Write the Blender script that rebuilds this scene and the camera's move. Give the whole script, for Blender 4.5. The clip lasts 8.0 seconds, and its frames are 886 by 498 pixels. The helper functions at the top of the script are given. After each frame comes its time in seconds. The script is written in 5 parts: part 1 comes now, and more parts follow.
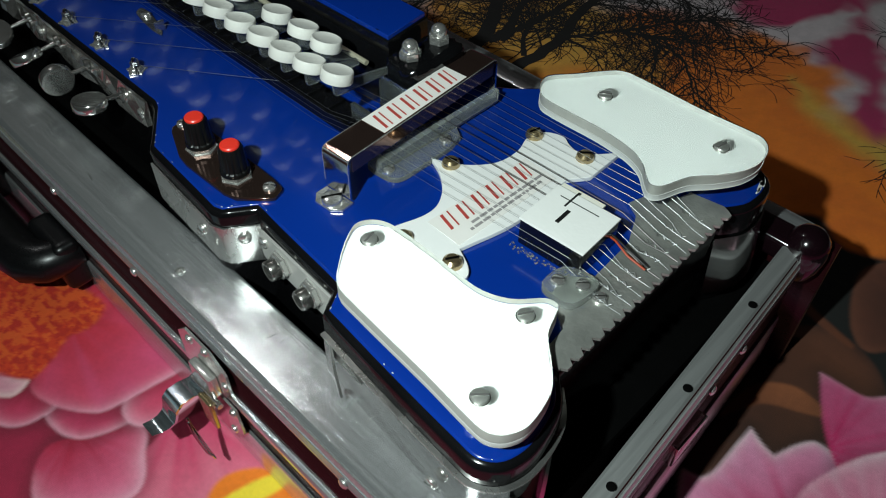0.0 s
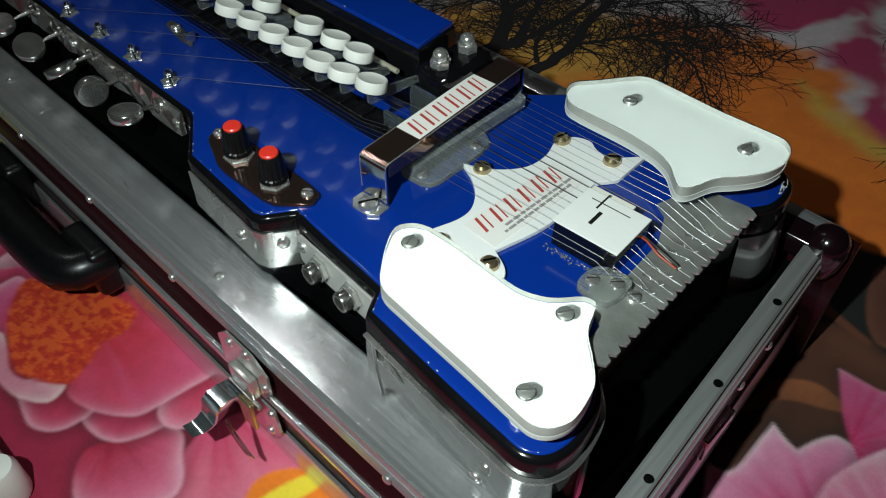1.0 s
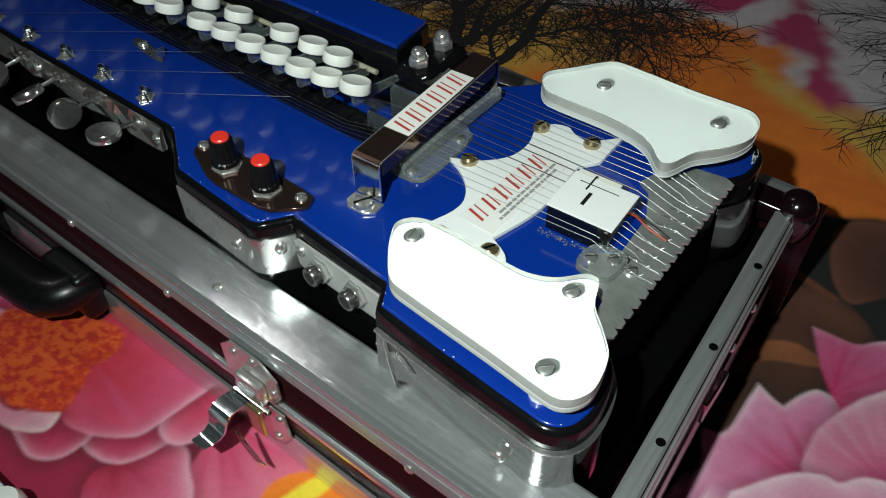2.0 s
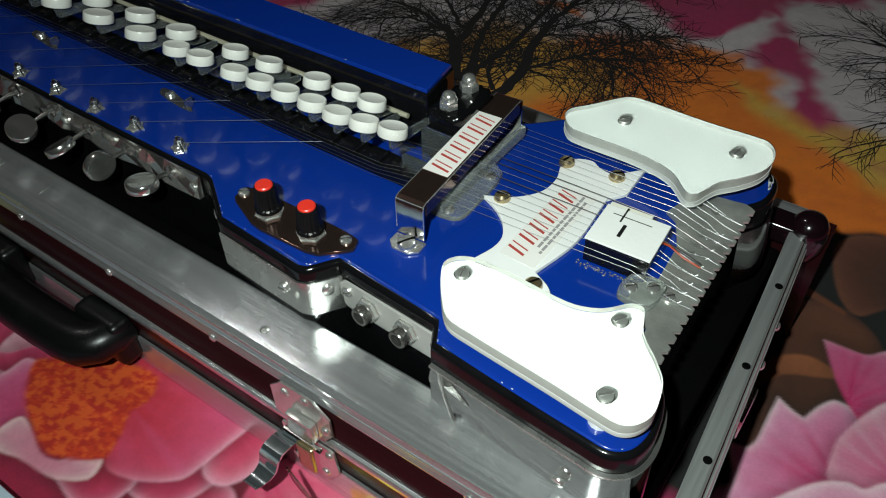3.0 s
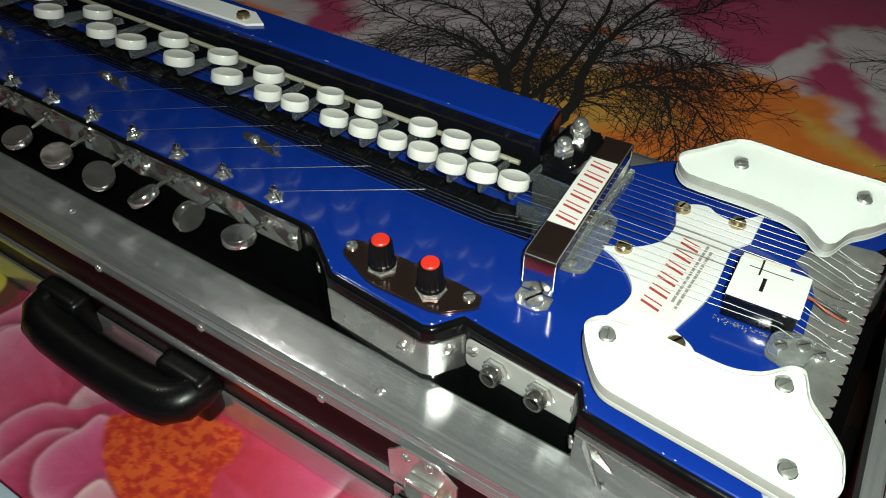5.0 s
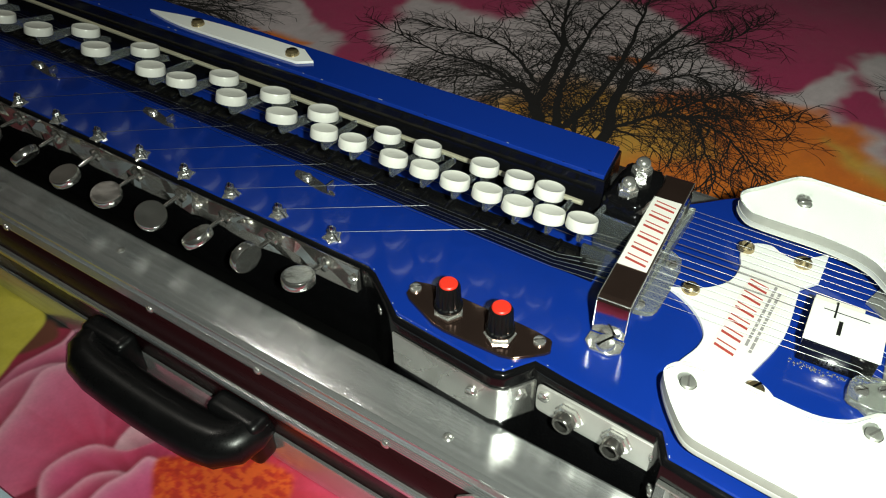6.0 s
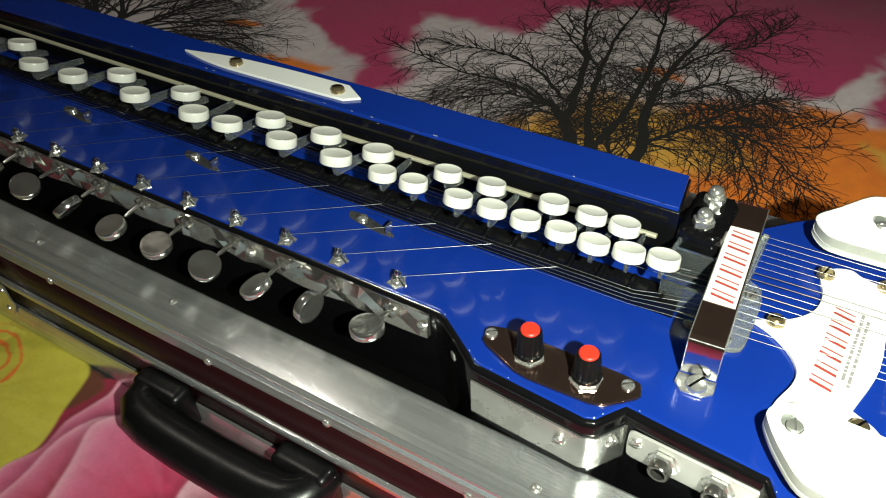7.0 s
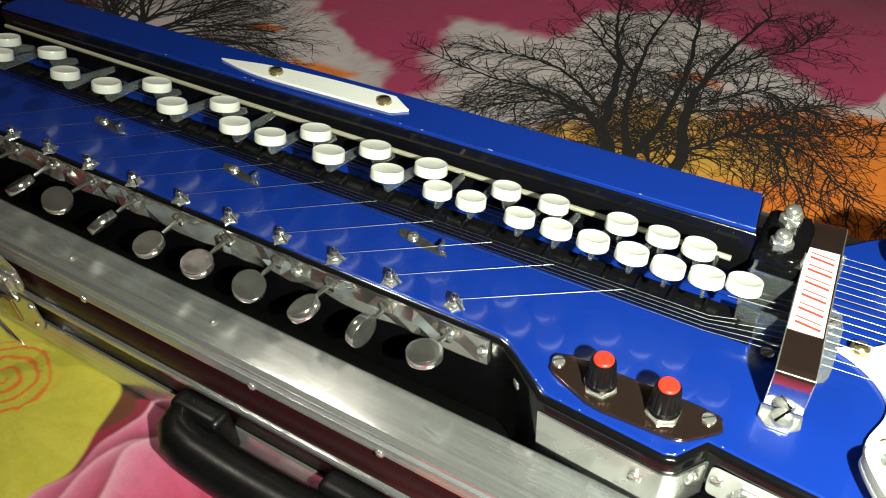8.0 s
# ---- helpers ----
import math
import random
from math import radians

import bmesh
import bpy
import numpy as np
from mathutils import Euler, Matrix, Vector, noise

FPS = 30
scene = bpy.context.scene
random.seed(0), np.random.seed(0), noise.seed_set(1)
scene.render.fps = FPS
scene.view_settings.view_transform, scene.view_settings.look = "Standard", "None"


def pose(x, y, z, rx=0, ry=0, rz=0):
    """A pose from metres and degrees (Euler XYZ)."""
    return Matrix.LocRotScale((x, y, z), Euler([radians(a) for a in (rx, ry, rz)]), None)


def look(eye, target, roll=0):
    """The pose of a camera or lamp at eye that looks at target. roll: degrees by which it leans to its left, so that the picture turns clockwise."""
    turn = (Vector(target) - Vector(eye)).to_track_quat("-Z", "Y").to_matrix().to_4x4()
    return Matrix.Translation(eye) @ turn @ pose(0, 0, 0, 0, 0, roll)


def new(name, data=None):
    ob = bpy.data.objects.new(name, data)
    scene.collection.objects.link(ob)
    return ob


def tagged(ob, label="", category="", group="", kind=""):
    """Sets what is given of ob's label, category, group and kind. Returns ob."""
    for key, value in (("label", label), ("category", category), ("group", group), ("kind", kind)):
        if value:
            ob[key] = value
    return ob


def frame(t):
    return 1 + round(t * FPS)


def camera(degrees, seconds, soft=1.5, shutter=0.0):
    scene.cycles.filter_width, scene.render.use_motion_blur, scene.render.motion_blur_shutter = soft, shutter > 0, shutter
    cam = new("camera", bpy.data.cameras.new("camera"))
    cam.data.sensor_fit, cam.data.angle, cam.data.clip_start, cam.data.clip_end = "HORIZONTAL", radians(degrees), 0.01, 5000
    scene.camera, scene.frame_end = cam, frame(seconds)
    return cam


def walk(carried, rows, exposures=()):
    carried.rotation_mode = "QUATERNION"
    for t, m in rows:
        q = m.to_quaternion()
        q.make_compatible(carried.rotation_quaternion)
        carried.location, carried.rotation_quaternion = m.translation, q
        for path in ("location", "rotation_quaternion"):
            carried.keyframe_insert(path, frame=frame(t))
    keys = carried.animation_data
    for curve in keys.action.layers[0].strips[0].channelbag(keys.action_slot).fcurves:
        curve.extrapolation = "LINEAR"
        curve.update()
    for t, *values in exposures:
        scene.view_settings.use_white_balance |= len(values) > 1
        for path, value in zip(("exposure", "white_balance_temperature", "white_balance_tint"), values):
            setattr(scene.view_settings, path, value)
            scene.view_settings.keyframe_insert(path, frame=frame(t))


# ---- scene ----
cam = camera(59.1, 8.0, soft=1.1)
PATH = [
    (0, (0.004, 0.036, 0.443), (-0.957, 1.029, -1.003), 0.8),
    (0.5, (0.001, 0.027, 0.446), (-0.971, 1.029, -0.986), 0.8),
    (1, (-0.003, 0.015, 0.45), (-0.969, 1.021, -0.984), 0.3),
    (2.3, (-0.023, -0.02, 0.457), (-0.872, 1.099, -0.967), -0.8),
    (2.5, (-0.029, -0.026, 0.462), (-0.874, 1.103, -0.957), -1.0),
    (3, (-0.043, -0.04, 0.473), (-0.877, 1.129, -0.918), -0.9),
    (3.5, (-0.064, -0.047, 0.475), (-0.874, 1.145, -0.912), -0.7),
    (4, (-0.087, -0.053, 0.476), (-0.896, 1.155, -0.898), -0.5),
    (4.5, (-0.107, -0.057, 0.475), (-0.916, 1.153, -0.898), -0.3),
    (5.8, (-0.159, -0.065, 0.483), (-0.976, 1.169, -0.863), -0.6),
    (6, (-0.167, -0.069, 0.484), (-0.989, 1.173, -0.851), -0.6),
    (6.5, (-0.195, -0.077, 0.49), (-1.02, 1.176, -0.832), -3.0),
    (7, (-0.217, -0.07, 0.492), (-1.038, 1.182, -0.834), -3.1),
    (7.5, (-0.238, -0.061, 0.494), (-1.068, 1.188, -0.829), -3.1),
    (8, (-0.258, -0.065, 0.487), (-1.088, 1.182, -0.838), -3.3),
]
walk(cam, [(t, look(eye, target, roll)) for t, eye, target, roll in PATH],
     exposures=[(0, -0.56, 6250, 7), (2.5, -0.48, 6400, 7), (4.5, -0.14, 6700, 7), (6, 0.14, 7050, 6), (7, 0.68, 7300, 5), (8, 1.24, 7500, 4)])

import mathutils

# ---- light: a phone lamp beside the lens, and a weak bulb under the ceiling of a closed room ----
world = bpy.data.worlds.new("world")
world.use_nodes = True
world.node_tree.nodes["Background"].inputs["Color"].default_value = (0.8, 0.75, 0.7, 1)
world.node_tree.nodes["Background"].inputs["Strength"].default_value = 0.006
scene.world = world
flash = new("phone_lamp", bpy.data.lights.new("phone_lamp", "SPOT"))
flash.data.energy, flash.data.shadow_soft_size = 21.0, 0.008
flash.data.spot_size, flash.data.spot_blend = radians(170), 1.0
flash.data.color = (0.89, 1.0, 0.95)
flash.matrix_world = look((-0.085, -0.095, 0.540), (-0.12, 0.50, 0.12))

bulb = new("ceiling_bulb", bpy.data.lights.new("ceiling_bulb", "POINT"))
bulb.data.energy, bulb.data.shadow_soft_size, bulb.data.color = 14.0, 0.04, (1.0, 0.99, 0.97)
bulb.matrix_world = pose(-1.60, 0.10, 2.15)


# ---- materials ----
def material(name, color, rough=0.5, metal=0.0, vary=0.08, scale=60.0, bump=0.0, bump_scale=400.0, coat=0.0,
             rough_vary=0.1, stretch=(1, 1, 1), transmission=0.0, ior=1.49, random_tint=0.0, spec=0.5, smudge=0.0):
    m = bpy.data.materials.new(name)
    m.use_nodes = True
    t, nodes, link = m.node_tree, m.node_tree.nodes, m.node_tree.links.new
    b = nodes["Principled BSDF"]
    b.inputs["Metallic"].default_value = metal
    b.inputs["Coat Weight"].default_value = coat
    b.inputs["Coat Roughness"].default_value = 0.06
    b.inputs["Transmission Weight"].default_value = transmission
    b.inputs["IOR"].default_value = ior
    b.inputs["Specular IOR Level"].default_value = spec
    co = nodes.new("ShaderNodeTexCoord")
    mp = nodes.new("ShaderNodeMapping")
    mp.inputs["Scale"].default_value = stretch
    link(co.outputs["Object"], mp.inputs["Vector"])
    n1 = nodes.new("ShaderNodeTexNoise")
    n1.inputs["Scale"].default_value, n1.inputs["Detail"].default_value = scale, 5.0
    link(mp.outputs["Vector"], n1.inputs["Vector"])
    n2 = nodes.new("ShaderNodeTexNoise")
    n2.inputs["Scale"].default_value, n2.inputs["Detail"].default_value = bump_scale, 4.0
    link(mp.outputs["Vector"], n2.inputs["Vector"])
    mix = nodes.new("ShaderNodeMix")
    mix.data_type = "RGBA"
    lo = [max(0, c * (1 - vary)) for c in color]
    hi = [min(1, c * (1 + vary)) for c in color]
    mix.inputs["A"].default_value, mix.inputs["B"].default_value = (*lo, 1), (*hi, 1)
    link(n1.outputs["Fac"], mix.inputs["Factor"])
    if random_tint:
        info = nodes.new("ShaderNodeObjectInfo")
        hsv = nodes.new("ShaderNodeHueSaturation")
        ma = nodes.new("ShaderNodeMapRange")
        ma.inputs["To Min"].default_value, ma.inputs["To Max"].default_value = 1 - random_tint, 1 + random_tint
        link(info.outputs["Random"], ma.inputs["Value"])
        link(ma.outputs["Result"], hsv.inputs["Value"])
        link(mix.outputs["Result"], hsv.inputs["Color"])
        link(hsv.outputs["Color"], b.inputs["Base Color"])
    else:
        link(mix.outputs["Result"], b.inputs["Base Color"])
    mr = nodes.new("ShaderNodeMapRange")
    mr.inputs["To Min"].default_value = max(0.02, rough - rough_vary)
    mr.inputs["To Max"].default_value = min(1, rough + rough_vary)
    link(n2.outputs["Fac"], mr.inputs["Value"])
    if smudge:
        n3 = nodes.new("ShaderNodeTexNoise")
        n3.inputs["Scale"].default_value, n3.inputs["Detail"].default_value = 26.0, 6.0
        n3.inputs["Distortion"].default_value = 0.8
        link(co.outputs["Object"], n3.inputs["Vector"])
        sm = nodes.new("ShaderNodeMapRange")
        sm.inputs["From Min"].default_value, sm.inputs["From Max"].default_value = 0.35, 0.7
        sm.inputs["To Max"].default_value = smudge
        link(n3.outputs["Fac"], sm.inputs["Value"])
        su = nodes.new("ShaderNodeMath")
        su.use_clamp = True
        link(mr.outputs["Result"], su.inputs[0]), link(sm.outputs["Result"], su.inputs[1])
        link(su.outputs["Value"], b.inputs["Roughness"])
    else:
        link(mr.outputs["Result"], b.inputs["Roughness"])
    if bump:
        bu = nodes.new("ShaderNodeBump")
        bu.inputs["Strength"].default_value, bu.inputs["Distance"].default_value = bump, 0.0006
        link(n2.outputs["Fac"], bu.inputs["Height"])
        link(bu.outputs["Normal"], b.inputs["Normal"])
    return m


BLUE = material("blue_lacquer", (0.003, 0.028, 0.25), 0.14, vary=0.12, scale=9, bump=0.04, bump_scale=90, coat=0.6, rough_vary=0.06, smudge=0.06)
BLACK = material("black_lacquer", (0.004, 0.004, 0.0045), 0.13, vary=0.4, scale=40, bump=0.16, bump_scale=160, coat=0.2, rough_vary=0.06, spec=0.4)
BLACK_MATT = material("black_lining", (0.0012, 0.0012, 0.0012), 0.8, vary=0.5, scale=80, bump=0.3, bump_scale=900, spec=0.05)
BLACK_PLASTIC = material("black_plastic", (0.005, 0.005, 0.005), 0.32, vary=0.3, scale=120, bump=0.1, bump_scale=700, spec=0.25)
HANDLE = material("black_moulded_handle", (0.004, 0.004, 0.0044), 0.28, vary=0.3, scale=90, bump=0.06, bump_scale=500, spec=0.35, smudge=0.1)
MIRROR = material("mirror_bright_metal", (0.84, 0.83, 0.82), 0.05, 1.0, vary=0.06, scale=60, bump=0.03, bump_scale=90, rough_vary=0.02)
FOIL = material("crumpled_bright_metal", (0.80, 0.77, 0.73), 0.09, 0.97, vary=0.25, scale=40, bump=0.5, bump_scale=60, rough_vary=0.05, smudge=0.15)
WHITE = material("white_acrylic", (0.82, 0.82, 0.80), 0.3, vary=0.03, scale=25, coat=0.2, rough_vary=0.05)
CREAM = material("cream_acrylic", (0.78, 0.76, 0.66), 0.4, vary=0.05, scale=40)
EDGE = material("sawn_acrylic_edge", (0.36, 0.36, 0.33), 0.5, vary=0.12, scale=200, stretch=(1, 1, 0.2))
KEYCAP = material("ivory_keycap", (0.70, 0.69, 0.64), 0.30, vary=0.04, scale=90, random_tint=0.05, rough_vary=0.06)
CHROME = material("chrome", (0.80, 0.79, 0.78), 0.13, 1.0, vary=0.12, scale=70, bump=0.06, bump_scale=260, rough_vary=0.08)
# chrome whose base colour holds the reflection of a dark brown room
CHROME_BROWN_REFLECTION = material("chrome_with_brown_reflection", (0.20, 0.125, 0.105), 0.06, 0.92, vary=0.15, scale=70, bump=0.03, bump_scale=200, rough_vary=0.03, smudge=0.10)
BRIGHT = material("bright_plated_steel", (0.72, 0.71, 0.68), 0.22, 0.86, vary=0.15, scale=150, bump=0.08, bump_scale=400, rough_vary=0.1)
NICKEL = material("dull_nickel", (0.60, 0.59, 0.57), 0.16, 0.95, vary=0.2, scale=200, bump=0.1, bump_scale=500, rough_vary=0.1)
STEEL = material("scuffed_steel_sheet", (0.76, 0.75, 0.72), 0.16, 0.95, vary=0.15, scale=50, bump=0.10, bump_scale=60, rough_vary=0.08, smudge=0.25)
ALU = material("brushed_aluminium", (0.66, 0.67, 0.68), 0.15, 0.84, vary=0.45, scale=420, bump=0.22, bump_scale=1400, rough_vary=0.03, stretch=(0.006, 1, 1), smudge=0.02)
for node in [n for n in ALU.node_tree.nodes if n.type == "BSDF_PRINCIPLED"]:
    across = ALU.node_tree.nodes.new("ShaderNodeCombineXYZ")
    across.inputs["Y"].default_value = 1.0
    node.inputs["Anisotropic"].default_value = 0.97
    ALU.node_tree.links.new(across.outputs["Vector"], node.inputs["Tangent"])
ALU_END = material("brushed_aluminium_crosswise", (0.66, 0.67, 0.66), 0.34, 0.80, vary=0.3, scale=300, bump=0.15, bump_scale=1100, rough_vary=0.16, stretch=(1, 0.03, 1))
TAIL = material("dull_aluminium_sheet", (0.46, 0.465, 0.43), 0.38, 0.72, vary=0.5, scale=70, bump=0.35, bump_scale=400)
MAROON = material("maroon_laminate", (0.018, 0.0035, 0.0045), 0.3, vary=0.35, scale=18, bump=0.05, bump_scale=300, spec=0.3, stretch=(0.2, 1, 1))
BALL = material("dark_plum_plastic", (0.007, 0.0025, 0.004), 0.16, vary=0.2, scale=60, coat=0.4)
BRASS = material("brass", (0.50, 0.39, 0.22), 0.24, 0.88, vary=0.15, scale=200, rough_vary=0.08)
ROD = material("pale_brass_rod", (0.72, 0.68, 0.5), 0.35, 0.6, vary=0.2, scale=90, stretch=(0.1, 1, 1))
RED = material("red_plastic", (0.75, 0.035, 0.02), 0.35, vary=0.06, scale=300)
CLEAR = material("clear_acrylic", (0.62, 0.67, 0.67), 0.10, vary=0.03, scale=80, transmission=0.95, rough_vary=0.05, ior=1.38)
BUTTON = material("polished_button", (0.76, 0.75, 0.72), 0.16, 0.95, vary=0.15, scale=150, bump=0.35, bump_scale=110, rough_vary=0.1)
SATIN = material("satin_metal_sheet", (0.62, 0.61, 0.58), 0.40, 0.62, vary=0.12, scale=60, rough_vary=0.08, smudge=0.1)
GUNMETAL = material("dark_threaded_metal", (0.30, 0.29, 0.27), 0.22, 0.92, vary=0.2, scale=200)
GUARD_CLEAR = material("clear_guard_acrylic", (0.93, 0.95, 0.94), 0.05, vary=0.02, scale=60, transmission=1.0, rough_vary=0.03, ior=1.45)
GUARD_WHITE = material("white_guard_acrylic", (0.53, 0.54, 0.52), 0.4, vary=0.04, scale=25, rough_vary=0.05)
FROST = material("scratched_clear_acrylic", (0.86, 0.90, 0.86), 0.12, vary=0.08, scale=120, transmission=0.90, bump=0.25, bump_scale=260, ior=1.45)
STRING = material("steel_string", (0.36, 0.365, 0.37), 0.40, 1.0, vary=0.05, scale=30)
STRING_DARK = material("wound_string", (0.10, 0.09, 0.09), 0.35, 0.8, vary=0.2, scale=900)
PAPER = material("label_paper", (0.80, 0.77, 0.73), 0.45, vary=0.05, scale=70, coat=0.15)
CARD = material("white_painted_card", (0.82, 0.82, 0.79), 0.5, vary=0.04, scale=60, bump=0.2, bump_scale=300)
INK_RED = material("red_ink", (0.42, 0.055, 0.045), 0.5, vary=0.15, scale=300)
INK_GREY = material("grey_ink", (0.30, 0.28, 0.28), 0.5, vary=0.2, scale=300)
WIRE_ORANGE = material("orange_wire", (0.36, 0.05, 0.015), 0.4, vary=0.1, scale=200)
WIRE_BLACK = material("black_wire", (0.01, 0.01, 0.01), 0.4, vary=0.2, scale=200)
PALE_BLUE = material("pale_blue_plastic", (0.42, 0.52, 0.60), 0.4, vary=0.06, scale=40)
WALL = material("dull_wall_paint", (0.10, 0.085, 0.075), 0.8, vary=0.08, scale=3, bump=0.1, bump_scale=60)
FLOOR = material("floor_cement", (0.09, 0.08, 0.075), 0.7, vary=0.15, scale=5)
MATTRESS = material("mattress_cover", (0.5, 0.35, 0.35), 0.9, vary=0.1, scale=20)


# ---- mesh helpers ----
def finish(bm, smooth=40):
    bmesh.ops.recalc_face_normals(bm, faces=bm.faces[:])
    for f in bm.faces:
        f.smooth = abs(f.normal.z) < 0.9999
    for e in bm.edges:
        e.smooth = len(e.link_faces) == 2 and e.calc_face_angle(3.2) < radians(smooth)
    return bm


def mesh_of(name, bm, mat, smooth=40):
    finish(bm, smooth)
    me = bpy.data.meshes.new(name)
    bm.to_mesh(me)
    bm.free()
    me.materials.append(mat)
    return me


def part(name, bm, mat, parent, label="", smooth=40):
    ob = new(name, bm if isinstance(bm, bpy.types.Mesh) else mesh_of(name, bm, mat, smooth))
    ob.parent = parent
    return tagged(ob, label)


def placed(name, me, parent, m, label=""):
    ob = new(name, me)
    ob.parent = parent
    ob.matrix_basis = m
    return tagged(ob, label)


def thing(name, x, y, z, label, category, group="", kind=""):
    ob = new(name)
    ob.empty_display_size = 0.02
    return tagged(ob, label, category, group, kind)


def box(bm, x0, x1, y0, y1, z0, z1, bevel=0.0, seg=2, m=None):
    r = bmesh.ops.create_cube(bm, size=1)
    vs = r["verts"]
    for v in vs:
        v.co = Vector((x0 + (v.co.x + 0.5) * (x1 - x0), y0 + (v.co.y + 0.5) * (y1 - y0), z0 + (v.co.z + 0.5) * (z1 - z0)))
    if m:
        for v in vs:
            v.co = m @ v.co
    if bevel:
        es = list({e for v in vs for e in v.link_edges})
        bmesh.ops.bevel(bm, geom=es, offset=bevel, segments=seg, profile=0.6, affect="EDGES")
    return bm


def new_box(*a, **k):
    return box(bmesh.new(), *a, **k)


def lathe(profile, n=20, axis=None, bm=None):
    """Turns (radius, height) pairs round z, then sets them at the pose axis."""
    bm = bm or bmesh.new()
    rings = []
    for r, h in profile:
        if r < 1e-6:
            rings.append([bm.verts.new((0, 0, h))])
        else:
            rings.append([bm.verts.new((r * math.cos(2 * math.pi * i / n), r * math.sin(2 * math.pi * i / n), h)) for i in range(n)])
    made = [v for ring in rings for v in ring]
    for a, b in zip(rings, rings[1:]):
        for i in range(n):
            j = (i + 1) % n
            if len(a) == 1 and len(b) == 1:
                continue
            if len(a) == 1:
                bm.faces.new((a[0], b[i], b[j]))
            elif len(b) == 1:
                bm.faces.new((a[i], a[j], b[0]))
            else:
                bm.faces.new((a[i], a[j], b[j], b[i]))
    for ring in (rings[0], rings[-1]):
        if len(ring) > 2:
            bm.faces.new(ring)
    if axis:
        for v in made:
            v.co = axis @ v.co
    return bm


def tube(points, radius, n=6, bm=None, closed_ends=True):
    bm = bm or bmesh.new()
    pts = [Vector(p) for p in points]
    rings = []
    up = Vector((0.13, 0.21, 1)).normalized()
    for i, p in enumerate(pts):
        d = (pts[min(i + 1, len(pts) - 1)] - pts[max(i - 1, 0)]).normalized()
        u = d.cross(up)
        if u.length < 1e-4:
            u = d.cross(Vector((1, 0, 0)))
        u.normalize()
        w = u.cross(d)
        r = radius[i] if isinstance(radius, (list, tuple)) else radius
        rings.append([bm.verts.new(p + r * (math.cos(2 * math.pi * k / n) * u + math.sin(2 * math.pi * k / n) * w)) for k in range(n)])
    for a, b in zip(rings, rings[1:]):
        for k in range(n):
            bm.faces.new((a[k], a[(k + 1) % n], b[(k + 1) % n], b[k]))
    if closed_ends:
        bm.faces.new(rings[0]), bm.faces.new(rings[-1])
    return bm


def curve_through(points, n=4, closed=True):
    """A smooth line through the points; a point given with a third value 1 stays a sharp corner."""
    P = [Vector(p[:2]) for p in points]
    sharp = [len(p) > 2 for p in points]
    out, N = [], len(P)
    for i in range(N if closed else N - 1):
        p0, p1, p2, p3 = P[(i - 1) % N], P[i], P[(i + 1) % N], P[(i + 2) % N]
        if not closed:
            p0, p3 = P[max(i - 1, 0)], P[min(i + 2, N - 1)]
        if sharp[i]:
            p0 = p1 + (p1 - p2)
        if sharp[(i + 1) % N]:
            p3 = p2 + (p2 - p1)
        m1, m2 = (p2 - p0) * 0.5, (p3 - p1) * 0.5
        lim = (p2 - p1).length
        m1, m2 = (m * min(1, lim / max(m.length, 1e-9)) for m in (m1, m2))
        for k in range(n):
            t = k / n
            h = (2 * t ** 3 - 3 * t * t + 1, t ** 3 - 2 * t * t + t, -2 * t ** 3 + 3 * t * t, t ** 3 - t * t)
            out.append(h[0] * p1 + h[1] * m1 + h[2] * p2 + h[3] * m2)
    if not closed:
        out.append(P[-1])
    return out


def offset(poly, d, closed=True):
    """The line moved d metres to its right hand (outwards for a ring that runs anticlockwise)."""
    out, N = [], len(poly)
    for i, p in enumerate(poly):
        a = poly[(i - 1) % N] if closed else poly[max(i - 1, 0)]
        b = poly[(i + 1) % N] if closed else poly[min(i + 1, N - 1)]
        t1, t2 = (p - a), (b - p)
        t = (t1.normalized() if t1.length > 1e-9 else Vector((0, 0))) + (t2.normalized() if t2.length > 1e-9 else Vector((0, 0)))
        t.normalize()
        out.append(p + d * Vector((t.y, -t.x)))
    return out


def slab(poly, z0, z1, round_top=0.0, round_bottom=0.0, seg=3, bm=None):
    """A plate of the outline poly (anticlockwise) from z0 to z1, with rounded rims."""
    bm = bm or bmesh.new()
    levels = []
    if round_bottom:
        levels += [(-round_bottom * (1 - math.sin(a * math.pi / 2 / seg)), z0 + round_bottom * (1 - math.cos(a * math.pi / 2 / seg))) for a in range(seg)]
    levels.append((0, z0 + round_bottom))
    if round_top:
        levels += [(-round_top * (1 - math.cos(a * math.pi / 2 / seg)), z1 - round_top + round_top * math.sin(a * math.pi / 2 / seg)) for a in range(seg + 1)]
    else:
        levels.append((0, z1))
    rings = []
    for d, z in levels:
        rings.append([bm.verts.new((p.x, p.y, z)) for p in (offset(poly, d) if d else poly)])
    N = len(poly)
    for a, b in zip(rings, rings[1:]):
        for i in range(N):
            bm.faces.new((a[i], a[(i + 1) % N], b[(i + 1) % N], b[i]))
    for ring in (rings[0], rings[-1]):
        for tri in mathutils.geometry.tessellate_polygon([[v.co for v in ring]]):
            bm.faces.new([ring[k] for k in tri])
    return bm


